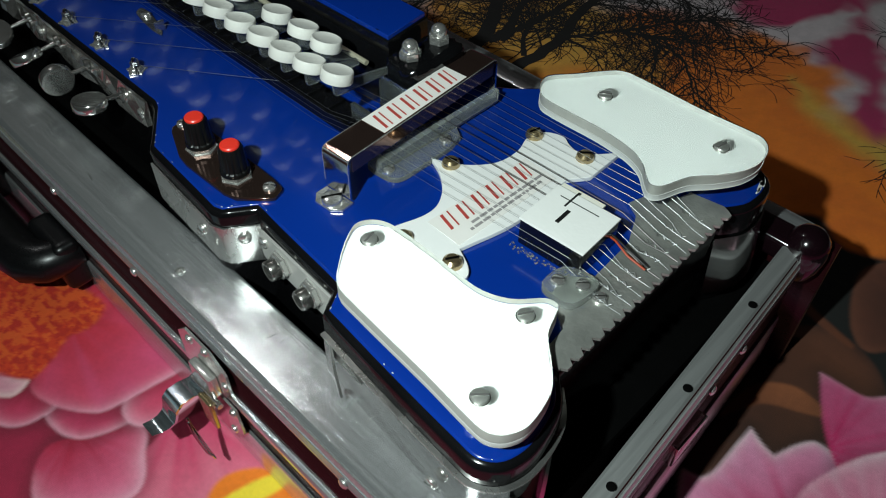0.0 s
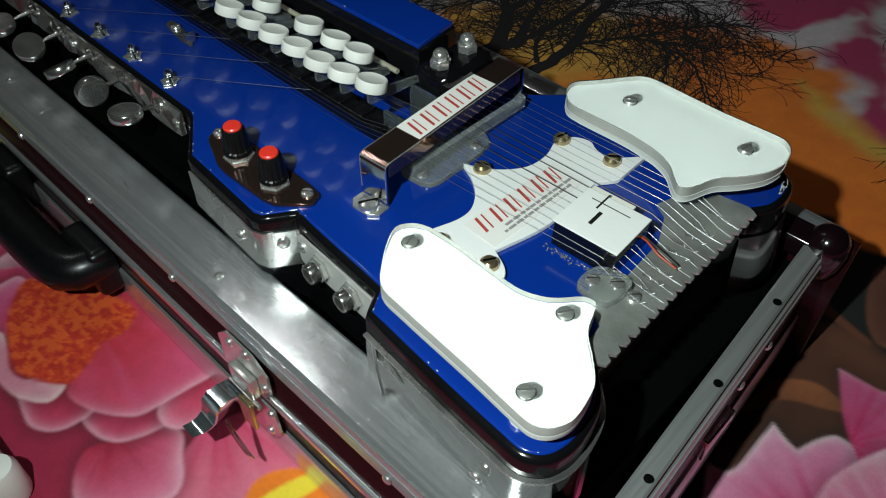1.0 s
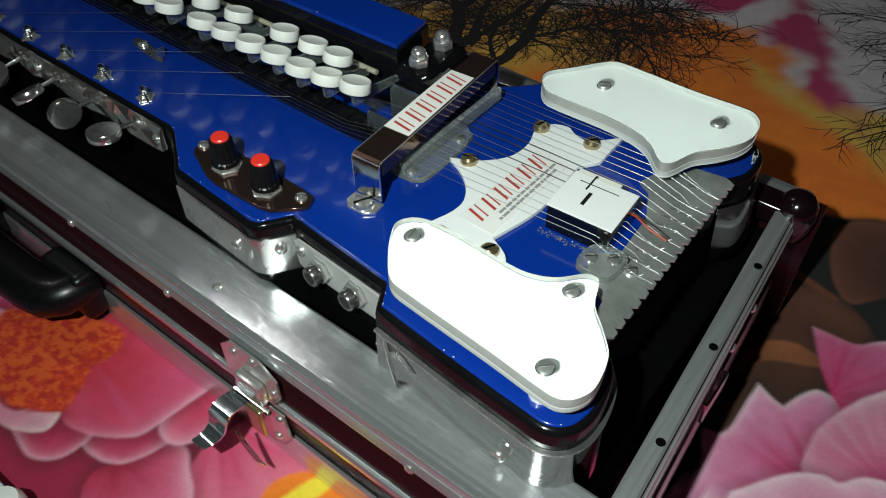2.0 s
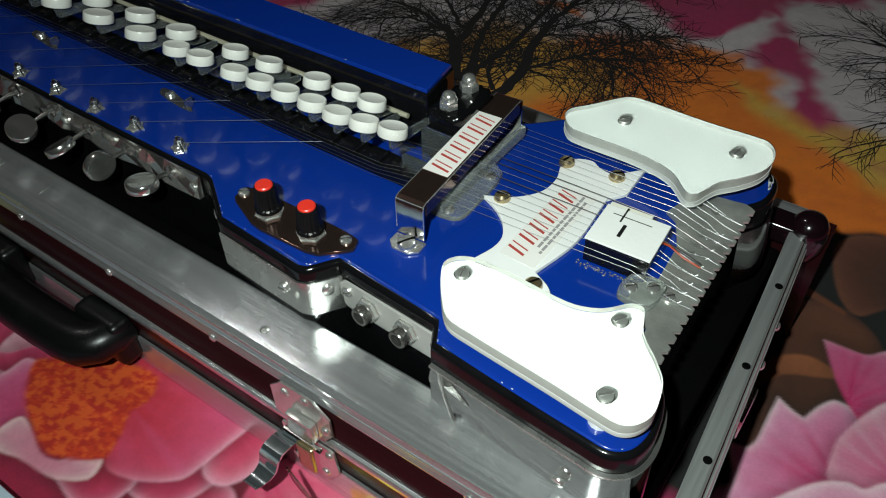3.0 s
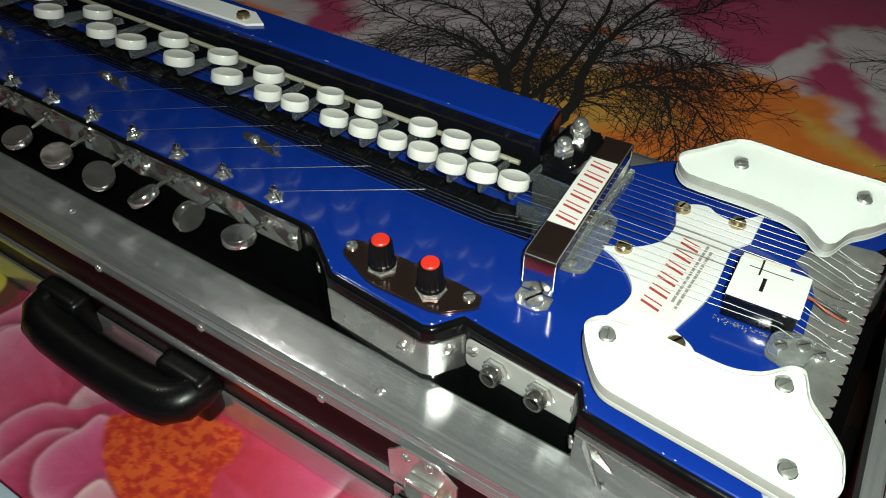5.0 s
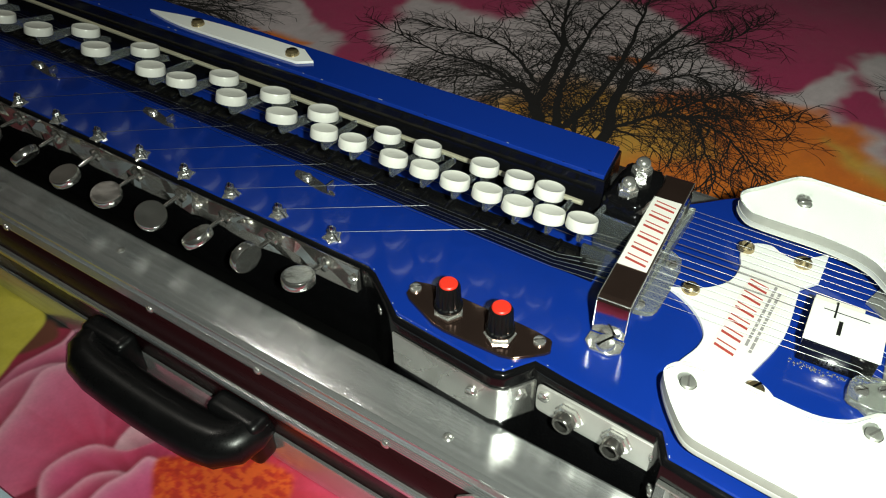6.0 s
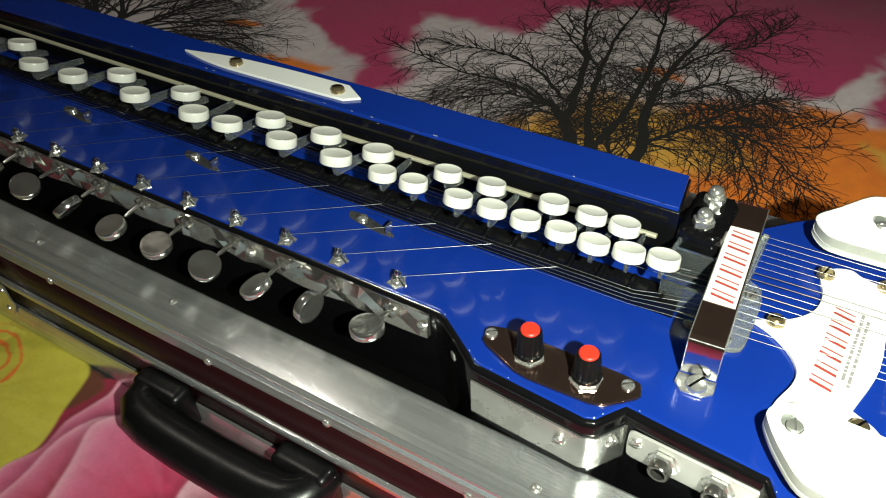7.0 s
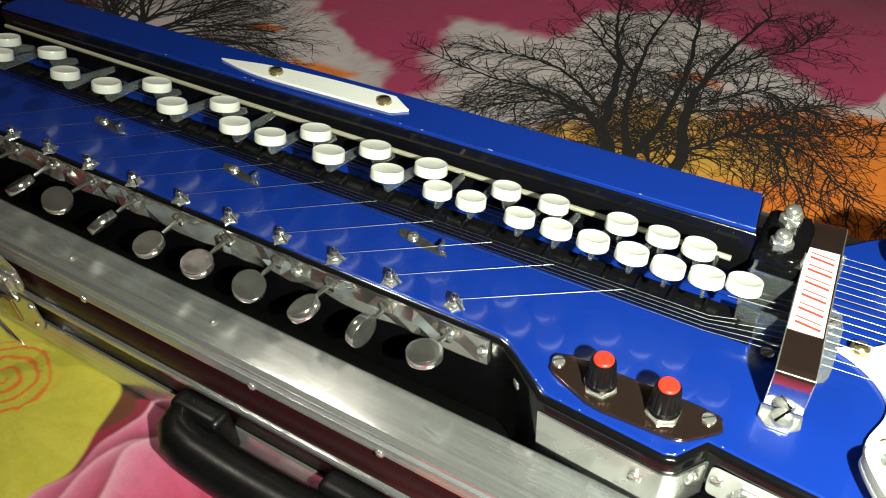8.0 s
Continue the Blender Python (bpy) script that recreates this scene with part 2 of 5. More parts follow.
def ribbon(line, out_by, thick, z0, z1, flare=0.0):
    """A metal band of that thickness along an open line, standing from z0 to z1."""
    bm = bmesh.new()
    a, b = offset(line, out_by, False), offset(line, out_by + thick, False)
    rows = [[bm.verts.new((p.x, p.y, z)) for p in q] for q, z in ((offset(line, out_by + flare, False), z0), (offset(line, out_by + thick + flare, False), z0), (b, z1), (a, z1))]
    for k in range(4):
        r, s = rows[k], rows[(k + 1) % 4]
        for i in range(len(line) - 1):
            bm.faces.new((r[i], r[i + 1], s[i + 1], s[i]))
    for i in (0, -1):
        bm.faces.new([rows[k][i] for k in range(4)])
    return bm


def extrude_x(profile, x0, x1):
    """A bar along x with the cross-section profile, (y, z) pairs."""
    bm = bmesh.new()
    rings = [[bm.verts.new((x, y, z)) for y, z in profile] for x in (x0, x1)]
    n = len(profile)
    for i in range(n):
        bm.faces.new((rings[0][i], rings[0][(i + 1) % n], rings[1][(i + 1) % n], rings[1][i]))
    bm.faces.new(rings[0]), bm.faces.new(rings[1])
    return bm


def screw_mesh(name, r, h, mat, slot=True, cross=False, dome=0.5, n=16):
    """A screw head: domed disc with a cut slot, its base at z = 0."""
    prof = [(r, 0), (r, h * (1 - dome)), (r * 0.9, h * (1 - dome * 0.45)), (r * 0.6, h * 0.97), (0, h)]
    bm = lathe(prof, n)
    me = mesh_of(name, bm, mat, 30)
    return me


def bar_mesh(name, l, w, h, mat):
    return mesh_of(name, new_box(-l / 2, l / 2, -w / 2, w / 2, 0, h), mat)


ALONG_MINUS_Y = pose(0, 0, 0, 90, 0, 0)


def add_screw(me, slot_me, parent, x, y, z, turn=0.0, facing=None, top=0.0, name="screw"):
    m = Matrix.Translation((x, y, z)) @ (facing or Matrix.Identity(4)) @ pose(0, 0, 0, 0, 0, turn)
    s = placed(name, me, parent, m)
    if slot_me:
        placed("slot", slot_me, s, pose(0, 0, top))
    return s


# ---- the room, closed round the bed ----
def room():
    x0, x1, y0, y1, z0, z1 = -2.6, 1.6, -1.4, 2.6, -0.5, 2.3
    for name, b in (("wall_north", (x0, x1, y1, y1 + 0.12, z0, z1)), ("wall_south", (x0, x1, y0 - 0.12, y0, z0, z1)),
                    ("wall_west", (x0 - 0.12, x0, y0 - 0.12, y1 + 0.12, z0, z1)), ("wall_east", (x1, x1 + 0.12, y0 - 0.12, y1 + 0.12, z0, z1))):
        tagged(part(name, new_box(*b), WALL, None), "plain dull painted room wall", "wall", kind="structure")
    tagged(part("floor", new_box(x0, x1, y0, y1, z0 - 0.1, z0), FLOOR, None), "plain grey cement floor under the bed", "floor", kind="structure")
    tagged(part("ceiling", new_box(x0 - 0.12, x1 + 0.12, y0 - 0.12, y1 + 0.12, z1, z1 + 0.1), WALL, None), "plain dull painted ceiling", "ceiling", kind="structure")
    tagged(part("mattress", new_box(-1.75, 0.65, -0.55, 1.75, -0.499, -0.004, 0.04, 3), MATTRESS, None), "thick mattress under the printed sheet", "mattress")


room()


# ---- the printed bed sheet: sunset sky, bare trees, pink flowers ----
def lin(r, g, b):
    return np.array([((c / 255 + 0.055) / 1.055) ** 2.4 if c > 10 else c / 255 / 12.92 for c in (r, g, b)])


def smooth_noise(x, y, scale, seed):
    """Soft value noise on arrays, -1 to 1."""
    rng = np.random.RandomState(seed)
    g = rng.rand(64, 64) * 2 - 1
    u, v = x * scale + 500, y * scale + 500
    i, j = np.floor(u).astype(int), np.floor(v).astype(int)
    fu, fv = u - i, v - j
    fu, fv = fu * fu * (3 - 2 * fu), fv * fv * (3 - 2 * fv)
    a, b = g[i % 64, j % 64], g[(i + 1) % 64, j % 64]
    c, d = g[i % 64, (j + 1) % 64], g[(i + 1) % 64, (j + 1) % 64]
    return (a * (1 - fu) + b * fu) * (1 - fv) + (c * (1 - fu) + d * fu) * fv


def cloudy(x, y, scale, seed):
    return sum(smooth_noise(x, y, scale * 2 ** k, seed + k) * 0.55 ** k for k in range(4))


def step(a, b, v):
    t = np.clip((v - a) / (b - a), 0, 1)
    return t * t * (3 - 2 * t)


def blend(col, c, w):
    return col * (1 - w[:, None]) + np.asarray(c)[None, :] * w[:, None]


MAGENTA, ROSE, PALE, CLOUD = lin(172, 36, 90), lin(214, 66, 120), lin(236, 170, 196), lin(205, 190, 194)
SUNSET, GOLD, BROWN, DARK = lin(228, 118, 20), lin(222, 168, 50), lin(100, 52, 28), lin(11, 12, 9)


def patch(col, x, y, outline, root, c_root, c_tip, rim=None, rim_width=0.004, soft=0.0018, grain=0.12, seed=1):
    """One printed shape: a smooth outline, shaded from its root to its tip, with a pale rim at the far side."""
    pts = np.array([(p.x, p.y) for p in curve_through(outline, 5)])
    lo, hi = pts.min(0) - 0.03 - soft, pts.max(0) + 0.03 + soft
    near = np.where((x > lo[0]) & (x < hi[0]) & (y > lo[1]) & (y < hi[1]))[0]
    if not len(near):
        return col
    px, py = x[near], y[near]
    wob = 2.5 * soft if soft > 0.004 else 0.0006
    px = px + wob * cloudy(px, py, 0.12 / max(soft, 0.003), seed)
    py = py + wob * cloudy(px, py, 0.12 / max(soft, 0.003), seed + 7)
    best, inside = np.full(len(near), 1.0), np.zeros(len(near), bool)
    for (ax, ay), (bx, by) in zip(pts, np.roll(pts, -1, 0)):
        ex, ey = bx - ax, by - ay
        t = np.clip(((px - ax) * ex + (py - ay) * ey) / max(ex * ex + ey * ey, 1e-12), 0, 1)
        best = np.minimum(best, (px - ax - t * ex) ** 2 + (py - ay - t * ey) ** 2)
        if ay != by:
            inside ^= ((ay > py) != (by > py)) & (px < (bx - ax) * (py - ay) / (by - ay) + ax)
    d = np.sqrt(best) * np.where(inside, 1, -1)
    far = np.hypot(pts[:, 0] - root[0], pts[:, 1] - root[1]).max()
    r = np.hypot(px - root[0], py - root[1]) / far
    ang = np.arctan2(py - root[1], px - root[0])
    f = np.clip(r ** 1.3 + grain * smooth_noise(ang * 0.08, r * 0.02, 120, seed) + grain * smooth_noise(px, py, 30, seed + 3), 0, 1)[:, None]
    c = c_root[None, :] * (1 - f) + c_tip[None, :] * f
    if rim is not None:
        w = (np.exp(-np.clip(d, 0, 1) / rim_width) * np.clip((r - 0.45) * 3, 0, 1) * 0.85)[:, None]
        c = c * (1 - w) + rim[None, :] * w
        col[near] *= (1 - 0.30 * step(-0.012, 0.0, d) * (d < 0))[:, None]
    m = step(-soft, soft, d)[:, None]
    col[near] = col[near] * (1 - m) + c * m
    return col


def sheet_colours(x, y):
    col = np.tile(MAGENTA, (len(x), 1))
    # lamp falloff put into the colour: the magenta darkens far from the case
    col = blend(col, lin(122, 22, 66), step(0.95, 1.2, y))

    def area(outline, c, soft, c2=None, seed=1):
        nonlocal col
        cx, cy = np.mean([q[0] for q in outline]), np.mean([q[1] for q in outline])
        col = patch(col, x, y, outline, (cx, cy), c, c if c2 is None else c2, soft=soft, seed=seed, grain=0.3)

    def petal(outline, root, c_root, c_tip, rim=lin(226, 172, 188), rim_width=0.004, seed=1):
        nonlocal col
        col = patch(col, x, y, outline, root, c_root, c_tip, rim, rim_width, seed=seed)

    # far sky, cloud and sunset glow
    area([(-1.30, 0.45), (-1.25, 0.78), (-1.03, 0.775), (-1.01, 0.752), (-0.930, 0.722), (-0.878, 0.672), (-0.826, 0.630), (-0.783, 0.600), (-0.76, 0.55)], CLOUD, 0.016, lin(190, 176, 180), 3)
    area([(-0.730, 0.56), (-0.745, 0.615), (-0.772, 0.671), (-0.786, 0.705), (-0.803, 0.758), (-0.832, 0.798), (-0.825, 0.832), (-0.783, 0.829), (-0.74, 0.825), (-0.645, 0.87), (-0.555, 0.94), (-0.46, 0.92), (-0.375, 0.885), (-0.29, 0.835), (-0.22, 0.79), (-0.14, 0.74), (-0.20, 0.66), (-0.50, 0.55)], CLOUD, 0.014, lin(196, 180, 184), 5)
    area([(-0.30, 0.775), (-0.27, 0.86), (-0.245, 0.91), (-0.205, 0.835), (-0.16, 0.806), (-0.13, 0.77), (-0.2, 0.72)], CLOUD, 0.012, None, 6)
    area([(-0.19, 0.96), (-0.160, 0.867), (-0.118, 0.81), (-0.115, 0.78), (-0.05, 0.70), (0.15, 0.70), (0.25, 0.95), (0.05, 1.08)], CLOUD, 0.014, lin(186, 176, 178), 8)
    area([(-0.62, 0.50), (-0.52, 0.575), (-0.470, 0.63), (-0.42, 0.715), (-0.36, 0.755), (-0.28, 0.79), (-0.215, 0.795), (-0.155, 0.735), (-0.114, 0.712), (-0.041, 0.677), (0.15, 0.64), (0.20, 0.54), (-0.07, 0.53), (-0.30, 0.48), (-0.55, 0.48)], SUNSET, 0.014, lin(214, 104, 22), 9)
    area([(-0.170, 0.768), (-0.117, 0.728), (-0.051, 0.695), (0.06, 0.672), (0.10, 0.70), (-0.02, 0.722), (-0.094, 0.748)], lin(208, 168, 66), 0.022, None, 12)
    area([(-0.57, 0.57), (-0.535, 0.625), (-0.48, 0.69), (-0.41, 0.735), (-0.34, 0.70), (-0.37, 0.62), (-0.45, 0.57)], lin(212, 158, 62), 0.020, lin(216, 138, 44), 13)
    area([(-0.475, 0.792), (-0.445, 0.808), (-0.425, 0.795), (-0.445, 0.785)], SUNSET, 0.006, None, 14)
    area([(-0.93, 0.60), (-0.885, 0.636), (-0.845, 0.632), (-0.84, 0.60)], SUNSET, 0.008, None, 15)
    area([(-1.08, 0.66), (-1.04, 0.692), (-1.00, 0.690), (-1.01, 0.665)], SUNSET, 0.006, None, 16)
    # dark ground and brown leaves
    area([(-0.30, 0.49, 1), (-0.17, 0.555), (-0.127, 0.567), (-0.098, 0.586), (-0.072, 0.568), (-0.045, 0.574), (-0.018, 0.589), (0.25, 0.60, 1), (0.25, 0.25, 1), (-1.3, 0.25, 1), (-1.3, 0.46, 1), (-0.55, 0.485)], DARK, 0.004, None, 17)
    petal([(-0.049, 0.300), (-0.068, 0.358), (-0.078, 0.408), (-0.070, 0.447), (-0.049, 0.476), (-0.027, 0.483), (-0.002, 0.474), (0.015, 0.455), (0.05, 0.40), (0.02, 0.33)], (-0.02, 0.36), lin(62, 31, 16), lin(96, 52, 30), lin(52, 27, 18), 0.008, 18)
    petal([(-0.043, 0.528), (-0.046, 0.558), (-0.030, 0.580), (0.03, 0.60), (0.06, 0.54), (0.011, 0.505), (-0.010, 0.481), (-0.027, 0.492)], (0.03, 0.53), lin(56, 28, 17), lin(94, 48, 32), lin(108, 62, 42), 0.006, 19)
    petal([(-0.080, 0.512), (-0.074, 0.511), (-0.060, 0.493), (-0.020, 0.480), (-0.020, 0.475), (-0.064, 0.486)], (-0.02, 0.477), BROWN, lin(92, 50, 34), None, 0.004, 20)
    petal([(-0.058, 0.36), (-0.052, 0.402), (-0.030, 0.418), (-0.005, 0.412), (-0.020, 0.402), (-0.042, 0.390)], (-0.03, 0.37), BROWN, lin(140, 80, 46), None, 0.004, 21)
    # lotus with pointed petals
    pk, pl, pr = lin(190, 52, 104), lin(216, 148, 182), lin(236, 214, 218)
    petal([(-0.054, 0.312, 1), (-0.043, 0.315), (-0.039, 0.324), (-0.038, 0.347), (-0.038, 0.368, 1), (-0.027, 0.363), (-0.017, 0.360, 1), (-0.011, 0.378), (-0.004, 0.388), (0.006, 0.389), (0.030, 0.384), (0.05, 0.33), (0.02, 0.26), (-0.034, 0.235), (-0.050, 0.262), (-0.042, 0.283)], (0.03, 0.31), pk, pl, pr, 0.003, 22)
    petal([(-0.026, 0.441, 1), (-0.011, 0.442), (0.005, 0.444), (0.017, 0.456), (0.060, 0.480), (0.09, 0.42), (0.03, 0.375), (0.004, 0.390), (-0.013, 0.416)], (0.005, 0.39), lin(186, 40, 96), lin(206, 130, 168), pr, 0.003, 23)
    petal([(0.011, 0.321), (0.007, 0.344), (0.009, 0.364), (0.017, 0.387), (0.029, 0.409), (0.051, 0.431), (0.12, 0.42), (0.10, 0.34), (0.047, 0.335), (0.031, 0.322)], (0.06, 0.34), lin(194, 60, 112), lin(220, 176, 192), pr, 0.005, 24)
    petal([(-0.040, 0.235), (-0.023, 0.273), (-0.007, 0.299), (0.006, 0.316), (0.021, 0.326), (0.031, 0.327), (0.047, 0.343), (0.10, 0.35), (0.14, 0.25), (0.02, 0.18)], (0.06, 0.26), lin(200, 84, 132), lin(224, 176, 196), pr, 0.004, 25)
    # near side: rose ground under the big flower
    n = cloudy(x, y, 6, 41)
    col = blend(col, lin(150, 22, 58), step(0.24, 0.20, y + 0.01 * n) * step(-0.02, -0.05, x + 0.3 * (y - 0.2)))
    col = blend(col, lin(112, 12, 36), step(0.1, 0.6, n) * step(0.20, 0.16, y) * 0.6)
    d1, d2, d3 = lin(168, 24, 58), lin(204, 74, 120), lin(216, 112, 150)
    petal([(-0.682, 0.000), (-0.684, 0.030), (-0.672, 0.056), (-0.675, 0.080), (-0.667, 0.116), (-0.670, 0.135), (-0.640, 0.135), (-0.630, 0.05), (-0.64, -0.02)], (-0.62, 0.06), lin(176, 40, 84), d3, seed=31)
    petal([(-0.660, -0.010), (-0.664, 0.036), (-0.667, 0.070), (-0.655, 0.096), (-0.630, 0.105), (-0.60, 0.06), (-0.62, 0.0)], (-0.60, 0.03), d1, d3, seed=32)
    petal([(-0.615, -0.01), (-0.634, 0.037), (-0.643, 0.062), (-0.654, 0.088), (-0.646, 0.104), (-0.614, 0.125), (-0.545, 0.125), (-0.535, 0.076), (-0.560, 0.040), (-0.58, 0.0)], (-0.545, 0.06), lin(188, 40, 80), d3, rim_width=0.007, seed=33)
    petal([(-0.546, 0.070), (-0.553, 0.094), (-0.545, 0.115), (-0.500, 0.118), (-0.505, 0.092), (-0.521, 0.085)], (-0.505, 0.08), lin(190, 90, 120), lin(226, 176, 186), seed=34)
    petal([(-0.574, 0.030), (-0.566, 0.063), (-0.538, 0.076), (-0.522, 0.097), (-0.500, 0.090), (-0.515, 0.05), (-0.54, 0.01)], (-0.50, 0.06), d1, d2, seed=35)
    petal([(-0.545, 0.000), (-0.547, 0.035), (-0.543, 0.049), (-0.526, 0.062), (-0.500, 0.05), (-0.505, 0.005)], (-0.50, 0.03), d1, d2, seed=36)
    petal([(-0.505, 0.012), (-0.527, 0.028), (-0.530, 0.045), (-0.524, 0.064), (-0.521, 0.080), (-0.500, 0.078), (-0.470, 0.040), (-0.482, 0.022)], (-0.485, 0.05), lin(188, 60, 104), lin(206, 96, 140), seed=37)
    petal([(-0.315, 0.050), (-0.300, 0.080), (-0.304, 0.105), (-0.285, 0.150), (-0.230, 0.165), (-0.200, 0.130), (-0.23, 0.085), (-0.27, 0.06)], (-0.315, 0.12), lin(196, 50, 92), lin(222, 140, 158), seed=38)
    petal([(-0.345, 0.040), (-0.336, 0.062), (-0.324, 0.088), (-0.312, 0.092), (-0.298, 0.083), (-0.278, 0.066), (-0.290, 0.030), (-0.32, 0.02)], (-0.345, 0.06), d1, lin(206, 92, 128), rim_width=0.006, seed=39)
    petal([(-0.372, 0.054), (-0.352, 0.052), (-0.336, 0.059), (-0.327, 0.076), (-0.325, 0.093), (-0.340, 0.100), (-0.365, 0.085)], (-0.365, 0.085), d1, lin(190, 56, 96), rim_width=0.003, seed=40)
    petal([(-0.338, 0.090), (-0.324, 0.087), (-0.313, 0.096), (-0.308, 0.113), (-0.315, 0.140), (-0.345, 0.140), (-0.345, 0.105)], (-0.345, 0.125), lin(180, 34, 70), lin(206, 80, 112), rim_width=0.005, seed=41)
    petal([(-0.425, 0.036), (-0.399, 0.026), (-0.384, 0.027), (-0.371, 0.038), (-0.368, 0.058), (-0.385, 0.070), (-0.41, 0.06)], (-0.40, 0.062), d1, lin(188, 54, 92), rim_width=0.003, seed=42)
    petal([(-0.398, 0.056), (-0.379, 0.056), (-0.358, 0.066), (-0.345, 0.078), (-0.340, 0.101), (-0.335, 0.135), (-0.330, 0.165), (-0.40, 0.175), (-0.450, 0.145), (-0.435, 0.105), (-0.412, 0.083)], (-0.44, 0.10), lin(186, 26, 40), lin(204, 84, 130), rim_width=0.004, seed=43)
    petal([(-0.480, 0.044), (-0.463, 0.044), (-0.436, 0.036), (-0.411, 0.049), (-0.401, 0.056), (-0.397, 0.041), (-0.417, 0.029), (-0.442, 0.026), (-0.478, 0.020)], (-0.44, 0.05), lin(200, 120, 140), lin(206, 140, 158), lin(232, 206, 200), 0.004, 44)
    m = patch(np.zeros((len(x), 3)), x, y, [(-0.514, 0.080), (-0.502, 0.095), (-0.487, 0.108), (-0.457, 0.120), (-0.425, 0.125), (-0.414, 0.108), (-0.416, 0.092), (-0.406, 0.076), (-0.401, 0.058), (-0.415, 0.048), (-0.438, 0.038), (-0.468, 0.046), (-0.490, 0.056)], (-0.45, 0.08), np.ones(3), np.ones(3), soft=0.003, seed=45)[:, 0]
    n = cloudy(x, y * 1.3, 210, 69)
    big = smooth_noise(x, y, 22, 12)
    c = blend(np.tile(lin(196, 52, 14), (len(x), 1)), lin(212, 80, 22), step(0.0, 0.35, n + 0.35 * big))
    c = blend(c, lin(176, 34, 14), step(0.1, 0.6, -n))
    col = col * (1 - m[:, None]) + c * m[:, None]
    # yellow bloom with orange curls, and a yellow and orange bud by the case
    area([(-0.688, 0.122), (-0.672, 0.134), (-0.690, 0.150), (-0.78, 0.150), (-0.70, 0.115)], DARK, 0.002)
    area([(-0.70, 0.088), (-0.684, 0.090), (-0.675, 0.118), (-0.70, 0.125)], lin(96, 44, 24), 0.003)
    area([(-0.690, -0.01), (-0.683, 0.031), (-0.675, 0.056), (-0.686, 0.087), (-0.697, 0.120), (-0.712, 0.131), (-0.80, 0.150), (-0.95, 0.12), (-0.96, 0.0), (-0.80, -0.06)], lin(190, 176, 58), 0.0018, lin(204, 190, 80), 46)
    r, ang = np.hypot(x + 0.795, (y - 0.085) * 1.1), np.arctan2(y - 0.085, x + 0.795)
    curl = np.abs(np.mod(r / 0.011 + ang / (2 * math.pi) + 0.35 * cloudy(x, y, 40, 8), 1) - 0.5)
    col = blend(col, lin(222, 112, 34), step(0.20, 0.08, curl) * step(0.050, 0.040, r))
    area([(-0.250, 0.105), (-0.238, 0.128), (-0.215, 0.135), (-0.195, 0.120), (-0.205, 0.090), (-0.235, 0.085)], lin(232, 120, 20), 0.002, None, 47)
    area([(-0.238, 0.100), (-0.230, 0.130), (-0.219, 0.131), (-0.221, 0.110), (-0.212, 0.090), (-0.228, 0.088)], lin(236, 206, 50), 0.002, None, 48)
    return np.clip(col * (1 + 0.05 * cloudy(x, y, 120, 90))[:, None], 0, 1)


def cloth_material():
    m = bpy.data.materials.new("printed_cotton")
    m.use_nodes = True
    nodes, link = m.node_tree.nodes, m.node_tree.links.new
    b = nodes["Principled BSDF"]
    b.inputs["Roughness"].default_value = 0.8
    b.inputs["Sheen Weight"].default_value = 0.1
    at = nodes.new("ShaderNodeVertexColor")
    at.layer_name = "print"
    co = nodes.new("ShaderNodeTexCoord")
    n = nodes.new("ShaderNodeTexNoise")
    n.inputs["Scale"].default_value, n.inputs["Detail"].default_value = 350, 3
    link(co.outputs["Object"], n.inputs["Vector"])
    hsv = nodes.new("ShaderNodeHueSaturation")
    mr = nodes.new("ShaderNodeMapRange")
    mr.inputs["To Min"].default_value, mr.inputs["To Max"].default_value = 0.9, 1.1
    link(n.outputs["Fac"], mr.inputs["Value"])
    link(mr.outputs["Result"], hsv.inputs["Value"])
    link(at.outputs["Color"], hsv.inputs["Color"])
    link(hsv.outputs["Color"], b.inputs["Base Color"])
    w1, w2 = nodes.new("ShaderNodeTexWave"), nodes.new("ShaderNodeTexWave")
    w1.inputs["Scale"].default_value = w2.inputs["Scale"].default_value = 500
    w2.bands_direction = "Y"
    link(co.outputs["Object"], w1.inputs["Vector"]), link(co.outputs["Object"], w2.inputs["Vector"])
    ad = nodes.new("ShaderNodeMath")
    link(w1.outputs["Fac"], ad.inputs[0]), link(w2.outputs["Fac"], ad.inputs[1])
    bu = nodes.new("ShaderNodeBump")
    bu.inputs["Strength"].default_value, bu.inputs["Distance"].default_value = 0.25, 0.0003
    link(ad.outputs["Value"], bu.inputs["Height"])
    link(bu.outputs["Normal"], b.inputs["Normal"])
    return m


def sheet_height(x, y):
    """Shallow waves of the cloth, flat under and beside the case."""
    far = np.clip((y - 0.55) / 0.3, 0, 1)
    return 0.004 * far * cloudy(x, y, 3.0, 71) - 0.0005


